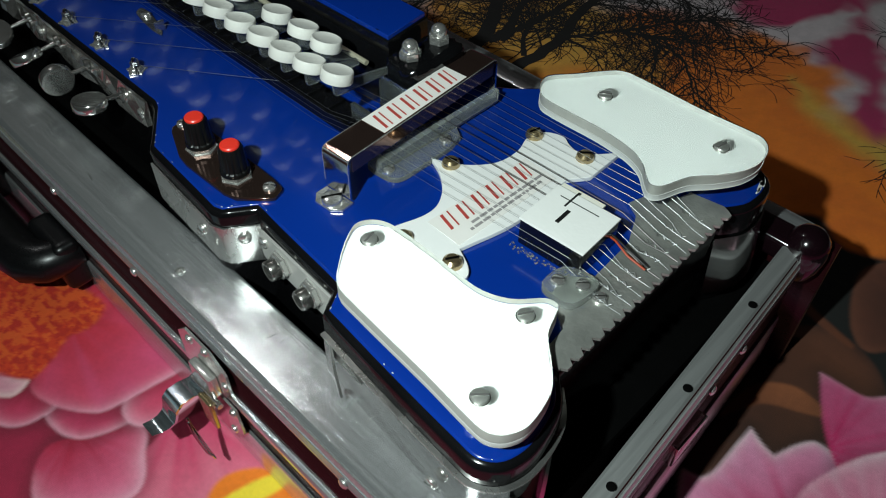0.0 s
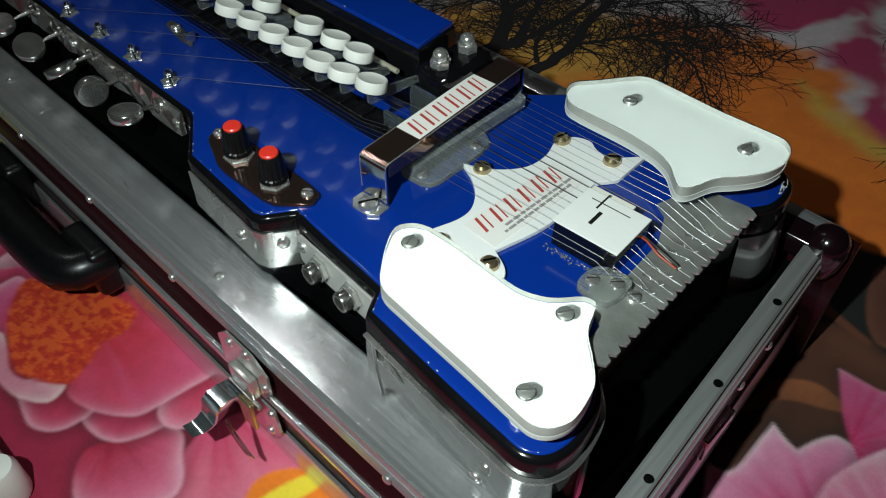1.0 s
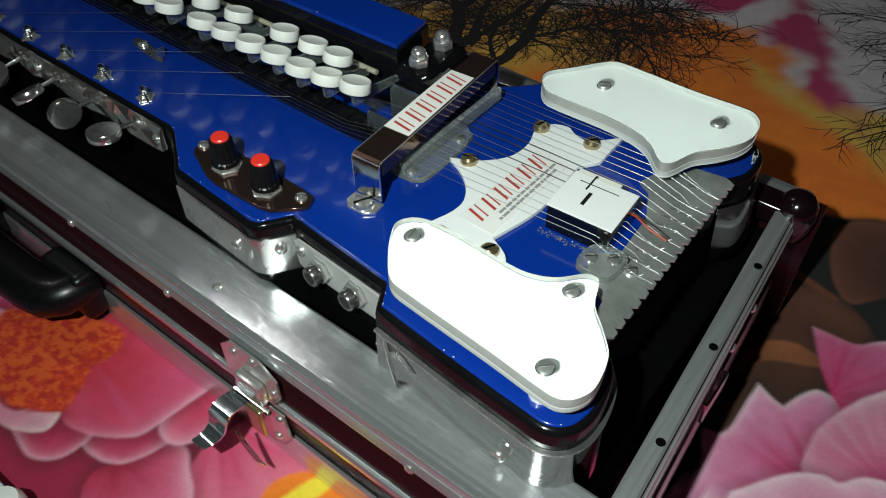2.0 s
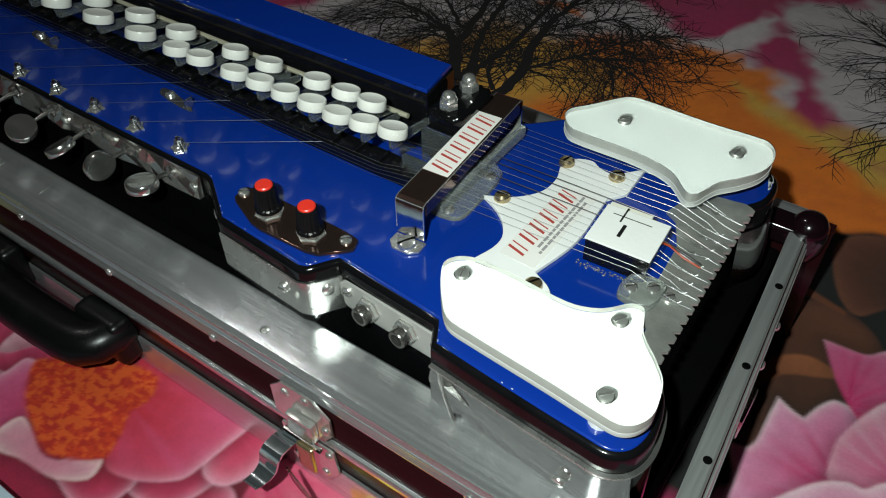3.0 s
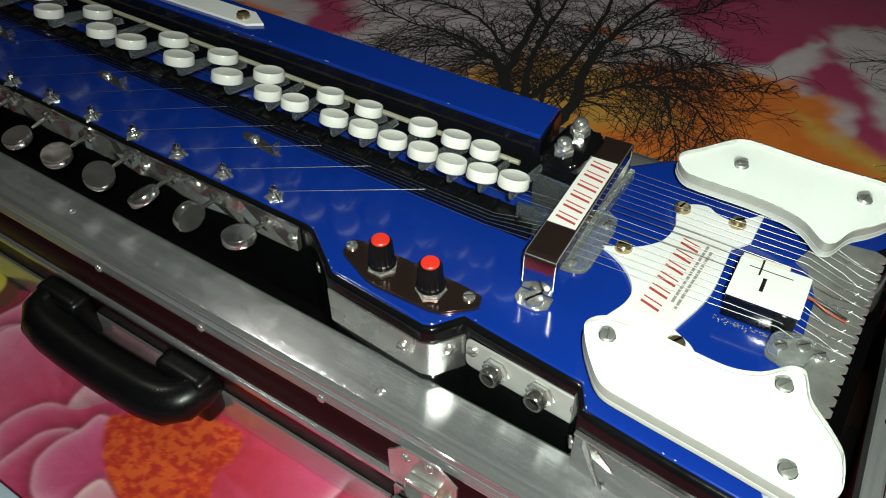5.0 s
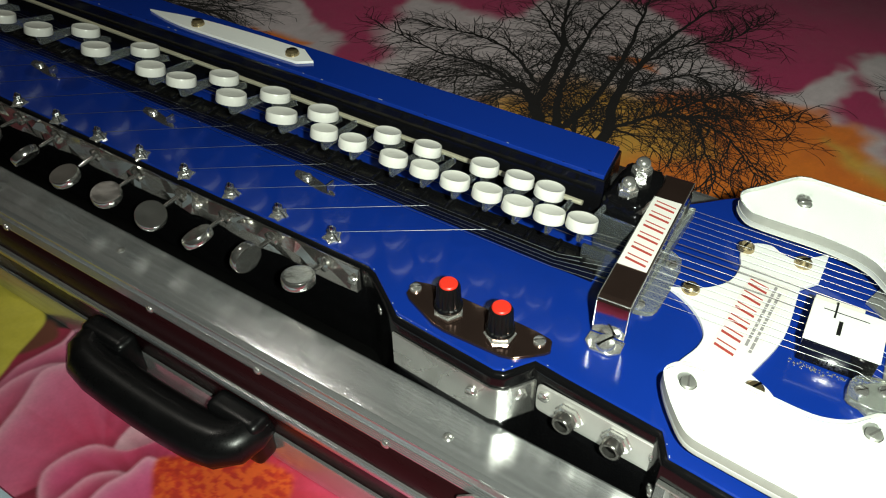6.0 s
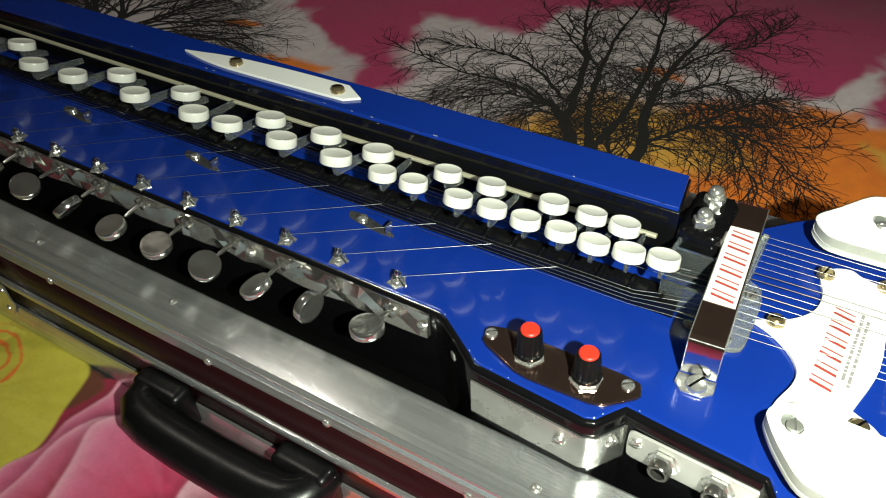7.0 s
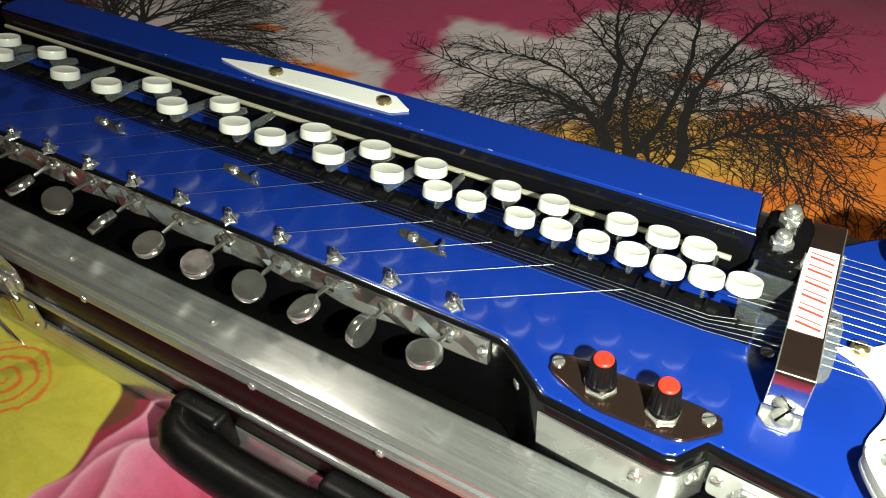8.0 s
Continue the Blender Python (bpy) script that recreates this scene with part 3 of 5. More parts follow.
def bed_sheet():
    def axis(stops):
        out = []
        for a, b, s in stops:
            out += list(np.arange(a, b - 1e-6, s))
        return np.array(out + [stops[-1][1]])
    xs = axis(((-1.75, -1.3, 0.03), (-1.3, -0.92, 0.0028), (-0.92, -0.15, 0.0015), (-0.15, 0.2, 0.0018), (0.2, 0.65, 0.03)))
    ys = axis(((-0.55, -0.05, 0.02), (-0.05, 0.16, 0.0014), (0.16, 0.2, 0.003), (0.2, 0.28, 0.02), (0.28, 0.5, 0.0018), (0.5, 1.25, 0.003), (1.25, 1.75, 0.03)))
    X, Y = np.meshgrid(xs, ys, indexing="ij")
    x, y = X.ravel(), Y.ravel()
    nx, ny = len(xs), len(ys)
    idx = np.arange(nx * ny).reshape(nx, ny)
    quads = np.stack([idx[:-1, :-1], idx[1:, :-1], idx[1:, 1:], idx[:-1, 1:]], -1).reshape(-1, 4)
    me = bpy.data.meshes.new("bed_sheet")
    me.vertices.add(len(x))
    me.vertices.foreach_set("co", np.stack([x, y, sheet_height(x, y)], -1).ravel())
    me.loops.add(quads.size)
    me.loops.foreach_set("vertex_index", quads.ravel())
    me.polygons.add(len(quads))
    me.polygons.foreach_set("loop_start", np.arange(len(quads)) * 4)
    me.polygons.foreach_set("loop_total", np.full(len(quads), 4))
    me.update()
    at = me.color_attributes.new("print", "FLOAT_COLOR", "POINT")
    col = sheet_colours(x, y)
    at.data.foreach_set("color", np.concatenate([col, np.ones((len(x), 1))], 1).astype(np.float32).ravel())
    me.materials.append(cloth_material())
    return tagged(new("bed_sheet", me), "cotton bed sheet printed with sunset sky, bare trees and pink flowers", "bed sheet")


def tree_ink(name, V, F, label, parent):
    V = np.array(V)
    V[:, 2] = sheet_height(V[:, 0], V[:, 1]) + 0.0009
    me = bpy.data.meshes.new(name)
    me.from_pydata(V.tolist(), [], F)
    me.materials.append(PRINT_BLACK)
    ob = new(name, me)
    ob.parent = parent
    return tagged(ob, label)


def stroke_quads(V, F, line, w0, w1):
    """One tapering flat brush stroke along a line of points."""
    n, at = len(line), len(V)
    for i, p in enumerate(line):
        d = (line[min(i + 1, n - 1)] - line[max(i - 1, 0)]).normalized()
        s = Vector((-d.y, d.x)) * (w0 + (w1 - w0) * i / (n - 1)) / 2
        V.append((p.x + s.x, p.y + s.y, 0.0))
        V.append((p.x - s.x, p.y - s.y, 0.0))
    for i in range(n - 1):
        k = at + 2 * i
        F.append((k + 1, k + 3, k + 2, k))


def spreading_tree(name, limbs, seed, label, parent):
    """A printed tree: each limb is (root width, tip width, points it bends through); twigs fan off it and droop."""
    rng = random.Random(seed)
    V, F = [], []
    middle = Vector((-0.49, 0.70))

    def twig(p, a, length, width, depth):
        line, bend = [p.copy()], rng.uniform(-0.06, 0.06)
        n = max(4, int(length / 0.006))
        for i in range(n):
            a += bend + rng.uniform(-0.21, 0.21)
            outward = p - middle
            sag = 0.085 if outward.y < 0.12 else 0.01
            a += sag * math.sin(-math.pi / 2 - a)
            p = p + Vector((math.cos(a), math.sin(a))) * (length / n)
            line.append(p.copy())
            if depth and i > 0 and rng.random() < 0.40:
                twig(p.copy(), a + rng.choice((-1, 1)) * rng.uniform(0.4, 1.0), length * rng.uniform(0.3, 0.65), width * 0.6, depth - 1)
        stroke_quads(V, F, line, width, max(0.0005, width * 0.4))

    for w0, w1, points in limbs:
        line = curve_through(points, 7, False)
        n = len(line) - 1
        for i in range(1, n):
            line[i] = line[i] + Vector((rng.uniform(-0.0018, 0.0018), rng.uniform(-0.0018, 0.0018)))
        stroke_quads(V, F, line, w0, w1)
        for i in range(1, n + 1):
            f = i / n
            if f < 0.16 and w0 > 0.010:
                continue
            go = line[i] - line[i - 1]
            ang = math.atan2(go.y, go.x)
            for _ in range((2 if rng.random() < 0.65 else 3) if w0 > 0.0046 else (1 if rng.random() < 0.6 else 2)):
                twig(line[i].copy(), ang + rng.choice((-1, 1)) * rng.uniform(0.35, 1.05), rng.uniform(0.035, 0.095) * (1.1 - 0.45 * f), rng.uniform(0.0011, 0.0024), 2)
    return tree_ink(name, V, F, label, parent)


def bare_tree(name, base, up, size, seed, spread, limbs, label, parent):
    """Bare branches of the print, as thin flat strokes just over the cloth."""
    rng = random.Random(seed)
    V, F = [], []

    def stroke(p, a, length, width, depth):
        n = max(3, int(length / 0.010))
        left, right = [], []
        bend = rng.uniform(-0.05, 0.05)
        for i in range(n + 1):
            w = width * (1 - 0.6 * i / n) / 2
            d = Vector((math.cos(a), math.sin(a)))
            s = Vector((-d.y, d.x)) * w
            left.append(len(V)), V.append((p.x + s.x, p.y + s.y, 0.0))
            right.append(len(V)), V.append((p.x - s.x, p.y - s.y, 0.0))
            if depth and i > n * 0.22 and rng.random() < (0.0, 0.72, 0.72, 0.55)[min(3, depth)]:
                side = rng.choice((-1, 1))
                stroke(p.copy(), a + side * rng.uniform(0.3, 0.75), length * rng.uniform(0.42, 0.66) * (1.15 - 0.5 * i / n), max(0.0009, width * (1 - 0.6 * i / n) * 0.50), depth - 1)
            a += bend + rng.uniform(-0.13, 0.13) + 0.035 * math.sin(a - up)
            p = p + d * (length / n)
        for i in range(n):
            F.append((right[i], right[i + 1], left[i + 1], left[i]))

    for k in range(limbs):
        a = up + spread * (2 * (k + rng.uniform(0.2, 0.8)) / limbs - 1)
        stroke(Vector(base), a, size * rng.uniform(0.80, 1.0), 0.014 * size / 0.3 * rng.uniform(0.7, 1.1), 3)
    stroke(Vector(base) - 0.16 * Vector((math.cos(up), math.sin(up))), up, 0.17, 0.024 * size / 0.3, 0)
    return tree_ink(name, V, F, label, parent)


PRINT_BLACK = material("black_print_ink", (0.010, 0.008, 0.008), 0.85, vary=0.3, scale=60)
sheet = bed_sheet()
STEMS = [(0.020, 0.009, ((-0.470, 0.560), (-0.488, 0.613), (-0.526, 0.663), (-0.552, 0.683))),
         (0.012, 0.0024, ((-0.510, 0.640), (-0.523, 0.698), (-0.548, 0.791), (-0.585, 0.875), (-0.617, 0.968))),
         (0.012, 0.0022, ((-0.466, 0.590), (-0.472, 0.622), (-0.500, 0.690), (-0.519, 0.759), (-0.535, 0.864), (-0.541, 0.990))),
         (0.012, 0.0022, ((-0.463, 0.600), (-0.463, 0.630), (-0.459, 0.684), (-0.467, 0.800), (-0.489, 0.905), (-0.513, 1.018))),
         (0.016, 0.0022, ((-0.419, 0.560), (-0.416, 0.625), (-0.441, 0.727), (-0.444, 0.797), (-0.437, 0.905), (-0.417, 1.006))),
         (0.006, 0.0030, ((-0.424, 0.594), (-0.450, 0.625), (-0.462, 0.660)))]
BOUGHS = [(0.0075, 0.0016, ((-0.419, 0.645), (-0.402, 0.676), (-0.377, 0.715), (-0.345, 0.770), (-0.318, 0.798))),
          (0.0036, 0.0010, ((-0.380, 0.706), (-0.327, 0.731), (-0.239, 0.777))),
          (0.0070, 0.0013, ((-0.535, 0.672), (-0.608, 0.698), (-0.677, 0.696), (-0.781, 0.715))),
          (0.0055, 0.0013, ((-0.540, 0.676), (-0.597, 0.674), (-0.641, 0.644), (-0.676, 0.598))),
          (0.0045, 0.0012, ((-0.519, 0.657), (-0.552, 0.656), (-0.569, 0.618), (-0.579, 0.596))),
          (0.0055, 0.0013, ((-0.533, 0.693), (-0.602, 0.747), (-0.672, 0.761), (-0.723, 0.749)))]
BRANCHES = [(0.0045, 0.0012, ((-0.551, 0.797), (-0.600, 0.850), (-0.661, 0.905))), (0.0045, 0.0012, ((-0.521, 0.773), (-0.574, 0.845), (-0.591, 0.949))),
            (0.0034, 0.0012, ((-0.491, 0.922), (-0.523, 0.963), (-0.552, 0.999))), (0.0055, 0.0012, ((-0.444, 0.797), (-0.415, 0.874), (-0.371, 0.921), (-0.352, 0.991))),
            (0.0052, 0.0011, ((-0.425, 0.749), (-0.383, 0.806), (-0.336, 0.795), (-0.289, 0.777))), (0.0042, 0.0010, ((-0.380, 0.704), (-0.346, 0.712), (-0.308, 0.652), (-0.283, 0.599))),
            (0.0040, 0.0010, ((-0.365, 0.715), (-0.310, 0.707), (-0.267, 0.663), (-0.246, 0.633))), (0.0045, 0.0011, ((-0.441, 0.727), (-0.405, 0.746), (-0.364, 0.760), (-0.317, 0.740))),
            (0.0036, 0.0012, ((-0.500, 0.690), (-0.482, 0.720), (-0.476, 0.781)))]
spreading_tree("tree_print", STEMS + BOUGHS + BRANCHES, 4, "printed bare black tree", sheet)
bare_tree("tree_print", (-1.185, 0.535), radians(104), 0.26, 9, 1.25, 13, "printed bare black tree", sheet)
bare_tree("tree_print", (0.10, 0.86), radians(112), 0.25, 14, 1.2, 7, "printed bare black tree", sheet)


# ---- the aluminium-edged case ----
CASE_X0, CASE_X1, CASE_Y0, CASE_Y1 = -1.20, -0.047, 0.130, 0.440
RIVET = mesh_of("rivet", lathe([(0.0032, 0), (0.003, 0.0008), (0.0018, 0.0016), (0, 0.0019)], 12), BRIGHT)


CHROME_BLUE = material("bluish_zinc_plate", (0.62, 0.70, 0.74), 0.12, 0.95, vary=0.2, scale=120, bump=0.05, bump_scale=300, rough_vary=0.06)


def hinge_latch(parent, x, label):
    """An over-centre latch: plate, hinged body, curved thumb lever and wire loop."""
    la = part("latch", slab([Vector(p) for p in ((-0.024, 0.004), (-0.012, 0.0), (0.014, 0.0), (0.022, 0.012), (0.022, 0.028), (0.010, 0.038), (-0.014, 0.038), (-0.024, 0.028))], 0, 0.0015), BRIGHT, parent, label)
    la.matrix_basis = Matrix.Translation((x, 0.1275, 0.066)) @ pose(0, 0, 0, 90, 0, 0)
    low = part("keeper_plate", slab([Vector(p) for p in ((-0.018, -0.046), (0.012, -0.046), (0.022, -0.030), (0.020, -0.008), (-0.022, -0.008), (-0.022, -0.030))], 0, 0.0015), BRIGHT, la)
    part("latch_body", new_box(-0.010, 0.011, 0.000, 0.018, 0.0015, 0.0075, 0.002), BRIGHT, la)
    part("link_plate", new_box(0.000, 0.013, -0.024, 0.001, 0.0090, 0.0120, 0.0018, 3), BRASS, la, "yellow zinc link plate")
    bm = bmesh.new()
    prof = [(-0.004, 0.007), (-0.003, 0.015), (-0.004, 0.023), (-0.0085, 0.0275), (-0.0145, 0.0285), (-0.0195, 0.0300), (-0.0225, 0.0345), (-0.0230, 0.0400), (-0.0222, 0.0450)]
    rows = []
    for i, (yy, zz) in enumerate(prof):
        w = 0.0075 if i < 4 else 0.0075 - 0.0004 * (i - 3)
        rows.append([bm.verts.new((-0.008 - 0.0008 * i + sx * w, yy + dy, 0.88 * zz + dz)) for sx, dy, dz in ((-1, 0, 0), (1, 0, 0), (1, 0.001, 0.0014), (-1, 0.001, 0.0014))])
    for a, b in zip(rows, rows[1:]):
        for k in range(4):
            bm.faces.new((a[k], a[(k + 1) % 4], b[(k + 1) % 4], b[k]))
    bm.faces.new(rows[0]), bm.faces.new(rows[-1])
    part("thumb_lever", bm, CHROME_BLUE, la, "curved chrome thumb lever")
    part("wire_loop", tube([(0.000, -0.014, 0.022), (0.004, -0.020, 0.022), (0.013, -0.036, 0.021), (0.016, -0.041, 0.020), (0.0135, -0.035, 0.0225), (0.006, -0.020, 0.0235), (0.003, -0.014, 0.0230)], 0.0010, 8), CHROME, la)
    part("hinge_pin", tube([(-0.013, -0.001, 0.007), (0.016, -0.001, 0.007)], 0.002, 8), CHROME, la)
    for px, py in ((-0.012, 0.030), (0.004, 0.033), (0.017, 0.014), (0.016, -0.014), (0.010, -0.038), (-0.014, -0.038)):
        placed("rivet", RIVET, la, Matrix.Translation((px, py, 0.0015)))
    return la


def skew(y):
    """How far the case's end, a little out of square, leans in at that depth."""
    return -0.0005 - 0.062 * (y - 0.185)


def flight_case():
    c = thing("instrument_case", 0, 0, 0, "open hard case with maroon sides and scuffed brushed aluminium edging", "case")
    x0, x1, y0, y1 = CASE_X0, CASE_X1, CASE_Y0, CASE_Y1
    part("front_panel", new_box(x0 + 0.004, x1 - 0.004, y0 + 0.0018, y0 + 0.0160, 0.002, 0.1115), MAROON, c, "glossy maroon laminate panel")
    part("back_panel", new_box(x0 + 0.004, x1 - 0.004, y1 - 0.016, y1 - 0.007, 0.002, 0.112), MAROON, c)
    bm = new_box(x1 - 0.011, x1 - 0.003, y0 + 0.017, y1 - 0.017, 0.002, 0.112)
    for v in bm.verts:
        v.co.x += skew(v.co.y)
    part("end_panel", bm, MAROON, c)
    part("end_panel", new_box(x0 + 0.007, x0 + 0.016, y0 + 0.017, y1 - 0.017, 0.002, 0.112), MAROON, c)
    part("base_panel", new_box(x0 + 0.017, x1 - 0.030, y0 + 0.017, y1 - 0.017, 0.003, 0.012), MAROON, c)
    part("foam_bed", new_box(x0 + 0.018, x1 - 0.030, y0 + 0.018, y1 - 0.018, 0.0125, 0.084, 0.004), BLACK_MATT, c, "black foam lining")
    # the wide front rail: brushed top, fine grooves, rounded outer lip
    def rail(wide, lip=0.0975):
        prof = [(0.0, lip)]
        for k in range(4):
            g = lip + 0.0012 + 0.0024 * k
            prof += [(0.0, g), (0.0007, g + 0.0004), (0.0007, g + 0.0012), (0.0, g + 0.0016)]
        prof += [(0.0004, 0.1075), (0.0020, 0.1120), (0.0050, 0.1142), (0.0095, 0.1150)]
        prof += [(wide - 0.0015, 0.1154), (wide, 0.1145), (wide, 0.100), (wide - 0.0025, 0.100), (wide - 0.0025, 0.1122), (0.0014, 0.1122), (0.0014, lip)]
        return prof
    part("front_rail", extrude_x([(y0 + p, z) for p, z in rail(0.036)], x0 + 0.02, x1 - 0.001), ALU, c, "scuffed brushed aluminium edge rail", smooth=20)
    part("back_rail", extrude_x([(y1 - p, z) for p, z in rail(0.024)], x0 + 0.02, x1 - 0.024), ALU, c)
    for xa, s in ((x1, -1), (x0, 1)):
        bm = extrude_x([(p, z - 0.0012) for p, z in rail(0.0145)], y0 + 0.0365, y1 - 0.0245)
        for v in bm.verts:
            v.co = Vector((xa + s * v.co.y + (skew(v.co.x) if s < 0 else 0), v.co.x, v.co.z))
        part("end_rail", bm, ALU_END, c, smooth=20)
    part("middle_strip", extrude_x([(y0 + 0.0015, 0.0560), (y0 - 0.0010, 0.0563), (y0 - 0.0018, 0.0575), (y0 - 0.0018, 0.0615), (y0 - 0.0008, 0.0630), (y0 + 0.0015, 0.0632)], x0 + 0.02, x1 - 0.005), ALU, c, "narrow aluminium joint strip")
    part("bottom_angle", extrude_x([(y0 + 0.0015, 0.0005), (y0 - 0.0010, 0.0005), (y0 - 0.0010, 0.0300), (y0 - 0.0002, 0.0312), (y0 + 0.0015, 0.0312)], x0 + 0.02, x1 - 0.005), ALU, c, "aluminium corner angle along the base")
    bm = extrude_x([(-0.0065, 0.0005), (0.0, 0.0005), (0.0, 0.041), (-0.0012, 0.0425), (-0.0065, 0.0425)], y0 + 0.01, y1 - 0.01)
    for v in bm.verts:
        v.co = Vector((x1 + v.co.y + skew(v.co.x), v.co.x, v.co.z))
    part("bottom_angle", bm, ALU_END, c)
    for yc, xc in ((y1 - 0.0235, x1 - 0.0185), (y1 - 0.016, x0 + 0.016)):
        part("corner_ball", lathe([(0.0, -0.024), (0.009, -0.022), (0.0120, -0.014), (0.0132, -0.003), (0.0122, 0.005), (0.0082, 0.0105), (0.0035, 0.0126), (0, 0.0129)], 20, Matrix.Translation((xc, yc, 0.1135))), BALL, c, "glossy dark plum plastic corner")
    part("corner_arm", new_box(x1 - 0.072, x1 - 0.022, y1 - 0.034, y1 - 0.014, 0.100, 0.1162, 0.004, 3), BALL, c)
    part("corner_arm", new_box(x0 + 0.018, x0 + 0.070, y1 - 0.028, y1 - 0.006, 0.100, 0.1162, 0.004, 3), BALL, c)
    for rx, ry in ((-0.306, 0.144), (-0.586, 0.150), (-0.724, 0.146), (-0.86, 0.148), (-0.062, 0.142)):
        placed("rivet", RIVET, c, Matrix.Translation((rx, ry, 0.1149)))
    for rx in (-0.539, -0.44, -0.34, -0.70, -0.82, -0.15):
        placed("rivet", RIVET, c, Matrix.Translation((rx, y0 - 0.0002, 0.099)) @ ALONG_MINUS_Y)
    for ry in (0.352, 0.21, 0.28):
        placed("rivet_hole", RIVET_HOLE, c, Matrix.Translation((x1 - 0.0075 + skew(ry), ry, 0.1140)))
    hinge_latch(c, -0.265, "nickel over-centre latch, hanging open")
    hinge_latch(c, -0.800, "nickel over-centre latch, hanging open")
    for ry in (0.335, 0.300):
        placed("rivet", RIVET, c, Matrix.Translation((x1 + 0.0004 + skew(ry), ry, 0.098)) @ pose(0, 0, 0, 0, 90, 0))
    part("end_hasp", new_box(x1 - 0.012, x1 - 0.003, 0.270, 0.300, 0.060, 0.078, 0.0015), NICKEL, c, "small nickel hasp")
    # the moulded carrying handle
    side = [(-0.0770, 0.1290, 0.0400), (-0.0775, 0.1180, 0.0400), (-0.0745, 0.1080, 0.0395), (-0.0660, 0.1015, 0.0380), (-0.0500, 0.0992, 0.0370), (-0.0260, 0.0984, 0.0360)]
    line = [(-0.527 + sx, sy, sz) for sx, sy, sz in side] + [(-0.527, 0.0982, 0.0355)] + [(-0.527 - sx, sy, sz) for sx, sy, sz in side[::-1]]
    thick = [0.0135, 0.0150, 0.0165, 0.0175, 0.0180, 0.0182]
    bm = tube(line, thick + [0.0183] + thick[::-1], 20)
    for v in bm.verts:
        v.co.z = 0.038 + (v.co.z - 0.038) * 0.93
    h = part("handle", bm, HANDLE, c, "black moulded plastic carrying handle", smooth=70)
    for xa in (-0.616, -0.484):
        part("handle_mount", new_box(xa, xa + 0.046, 0.1120, 0.1310, 0.012, 0.0545, 0.0070, 4), HANDLE, h, smooth=40)
    # short nicks and scratches across the rail's top
    r = random.Random(12)
    for k in range(26):
        l, w = r.uniform(0.003, 0.011), r.uniform(0.00012, 0.00030)
        m = Matrix.Translation((r.uniform(-0.80, -0.10), r.uniform(0.145, 0.160), 0.11545)) @ pose(0, 0, 0, 0, 0, r.choice((80, 95, 100, 20, 5, -8)) + r.uniform(-8, 8))
        part("scratch", new_box(-l / 2, l / 2, -w, w, 0, 0.0001, m=m), BRIGHT, c)
    return c


RIVET_HOLE = mesh_of("rivet_hole", lathe([(0.0024, 0), (0.0024, 0.0006), (0.0012, 0.0008), (0, 0.0008)], 12), BLACK_MATT)
case = flight_case()


# ---- the blue keyed zither in the case ----
DECK = 0.160
FRONT_EDGE = [(-0.955, 0.1945, 1), (-0.397, 0.1945, 1), (-0.390, 0.1920, 1), (-0.3585, 0.1705, 1), (-0.340, 0.1692, 1), (-0.2915, 0.1660, 1), (-0.2860, 0.1680, 1), (-0.2755, 0.1835, 1),
              (-0.256, 0.1815), (-0.203, 0.1775, 1), (-0.195, 0.164, 1), (-0.150, 0.160), (-0.106, 0.157), (-0.093, 0.157), (-0.084, 0.164), (-0.081, 0.178), (-0.086, 0.200), (-0.098, 0.214, 1)]
BACK_EDGE = [(-0.101, 0.356, 1), (-0.092, 0.372), (-0.094, 0.394), (-0.110, 0.403), (-0.190, 0.402), (-0.228, 0.384), (-0.262, 0.354), (-0.300, 0.349, 1), (-0.955, 0.349, 1)]
OUTLINE = curve_through(FRONT_EDGE + BACK_EDGE, 4)
zither = thing("keyed_zither", 0, 0, 0, "blue lacquered keyed zither with ivory buttons, lying in its open case", "zither")

part("body", slab(offset(OUTLINE, 0.0022), 0.0845, 0.1592, 0.004, 0.003), BLACK, zither, "black lacquered hollow body")
part("deck", slab(offset(OUTLINE, -0.0012), 0.150, DECK, 0.0012), BLUE, zither, "glossy royal blue top")
hip = [Vector(p[:2]) for p in FRONT_EDGE[3:8]]
part("hip_band", ribbon(hip, 0.0026, 0.0012, 0.1225, 0.1490), STEEL, zither, "polished metal band", smooth=60)
bout = curve_through(FRONT_EDGE[10:18], 6, False)
part("bout_band", ribbon(bout, 0.0026, 0.0010, 0.100, 0.1440, 0.0010), MIRROR, zither, "mirror-bright metal band")
part("bout_band", ribbon(curve_through(BACK_EDGE[0:5], 6, False), 0.0026, 0.0010, 0.100, 0.1400, 0.0050), CHROME, zither)
part("bout_trim", ribbon(bout, 0.0024, 0.0026, 0.1444, 0.1458), STEEL, zither)
bm = bmesh.new()
rows = []
for k in range(7):
    f = k / 6
    a, b = Vector((-0.1985, 0.1655, 0.1450)).lerp(Vector((-0.1768, 0.1520, 0.1220)), f), Vector((-0.1895, 0.1592, 0.1450)).lerp(Vector((-0.1745, 0.1512, 0.1220)), f)
    bow = Vector((-0.0002, -0.0006, 0)) * math.sin(math.pi * f)
    back = Vector((0.0006, 0.0012, 0))
    rows.append([bm.verts.new(q) for q in (a + bow, b + bow, b + bow + back, a + bow + back)])
for a, b in zip(rows, rows[1:]):
    for k in range(4):
        bm.faces.new((a[k], a[(k + 1) % 4], b[(k + 1) % 4], b[k]))
bm.faces.new(rows[0]), bm.faces.new(rows[-1])
part("band_end", bm, STEEL, zither, "folded pointed end of the metal band")

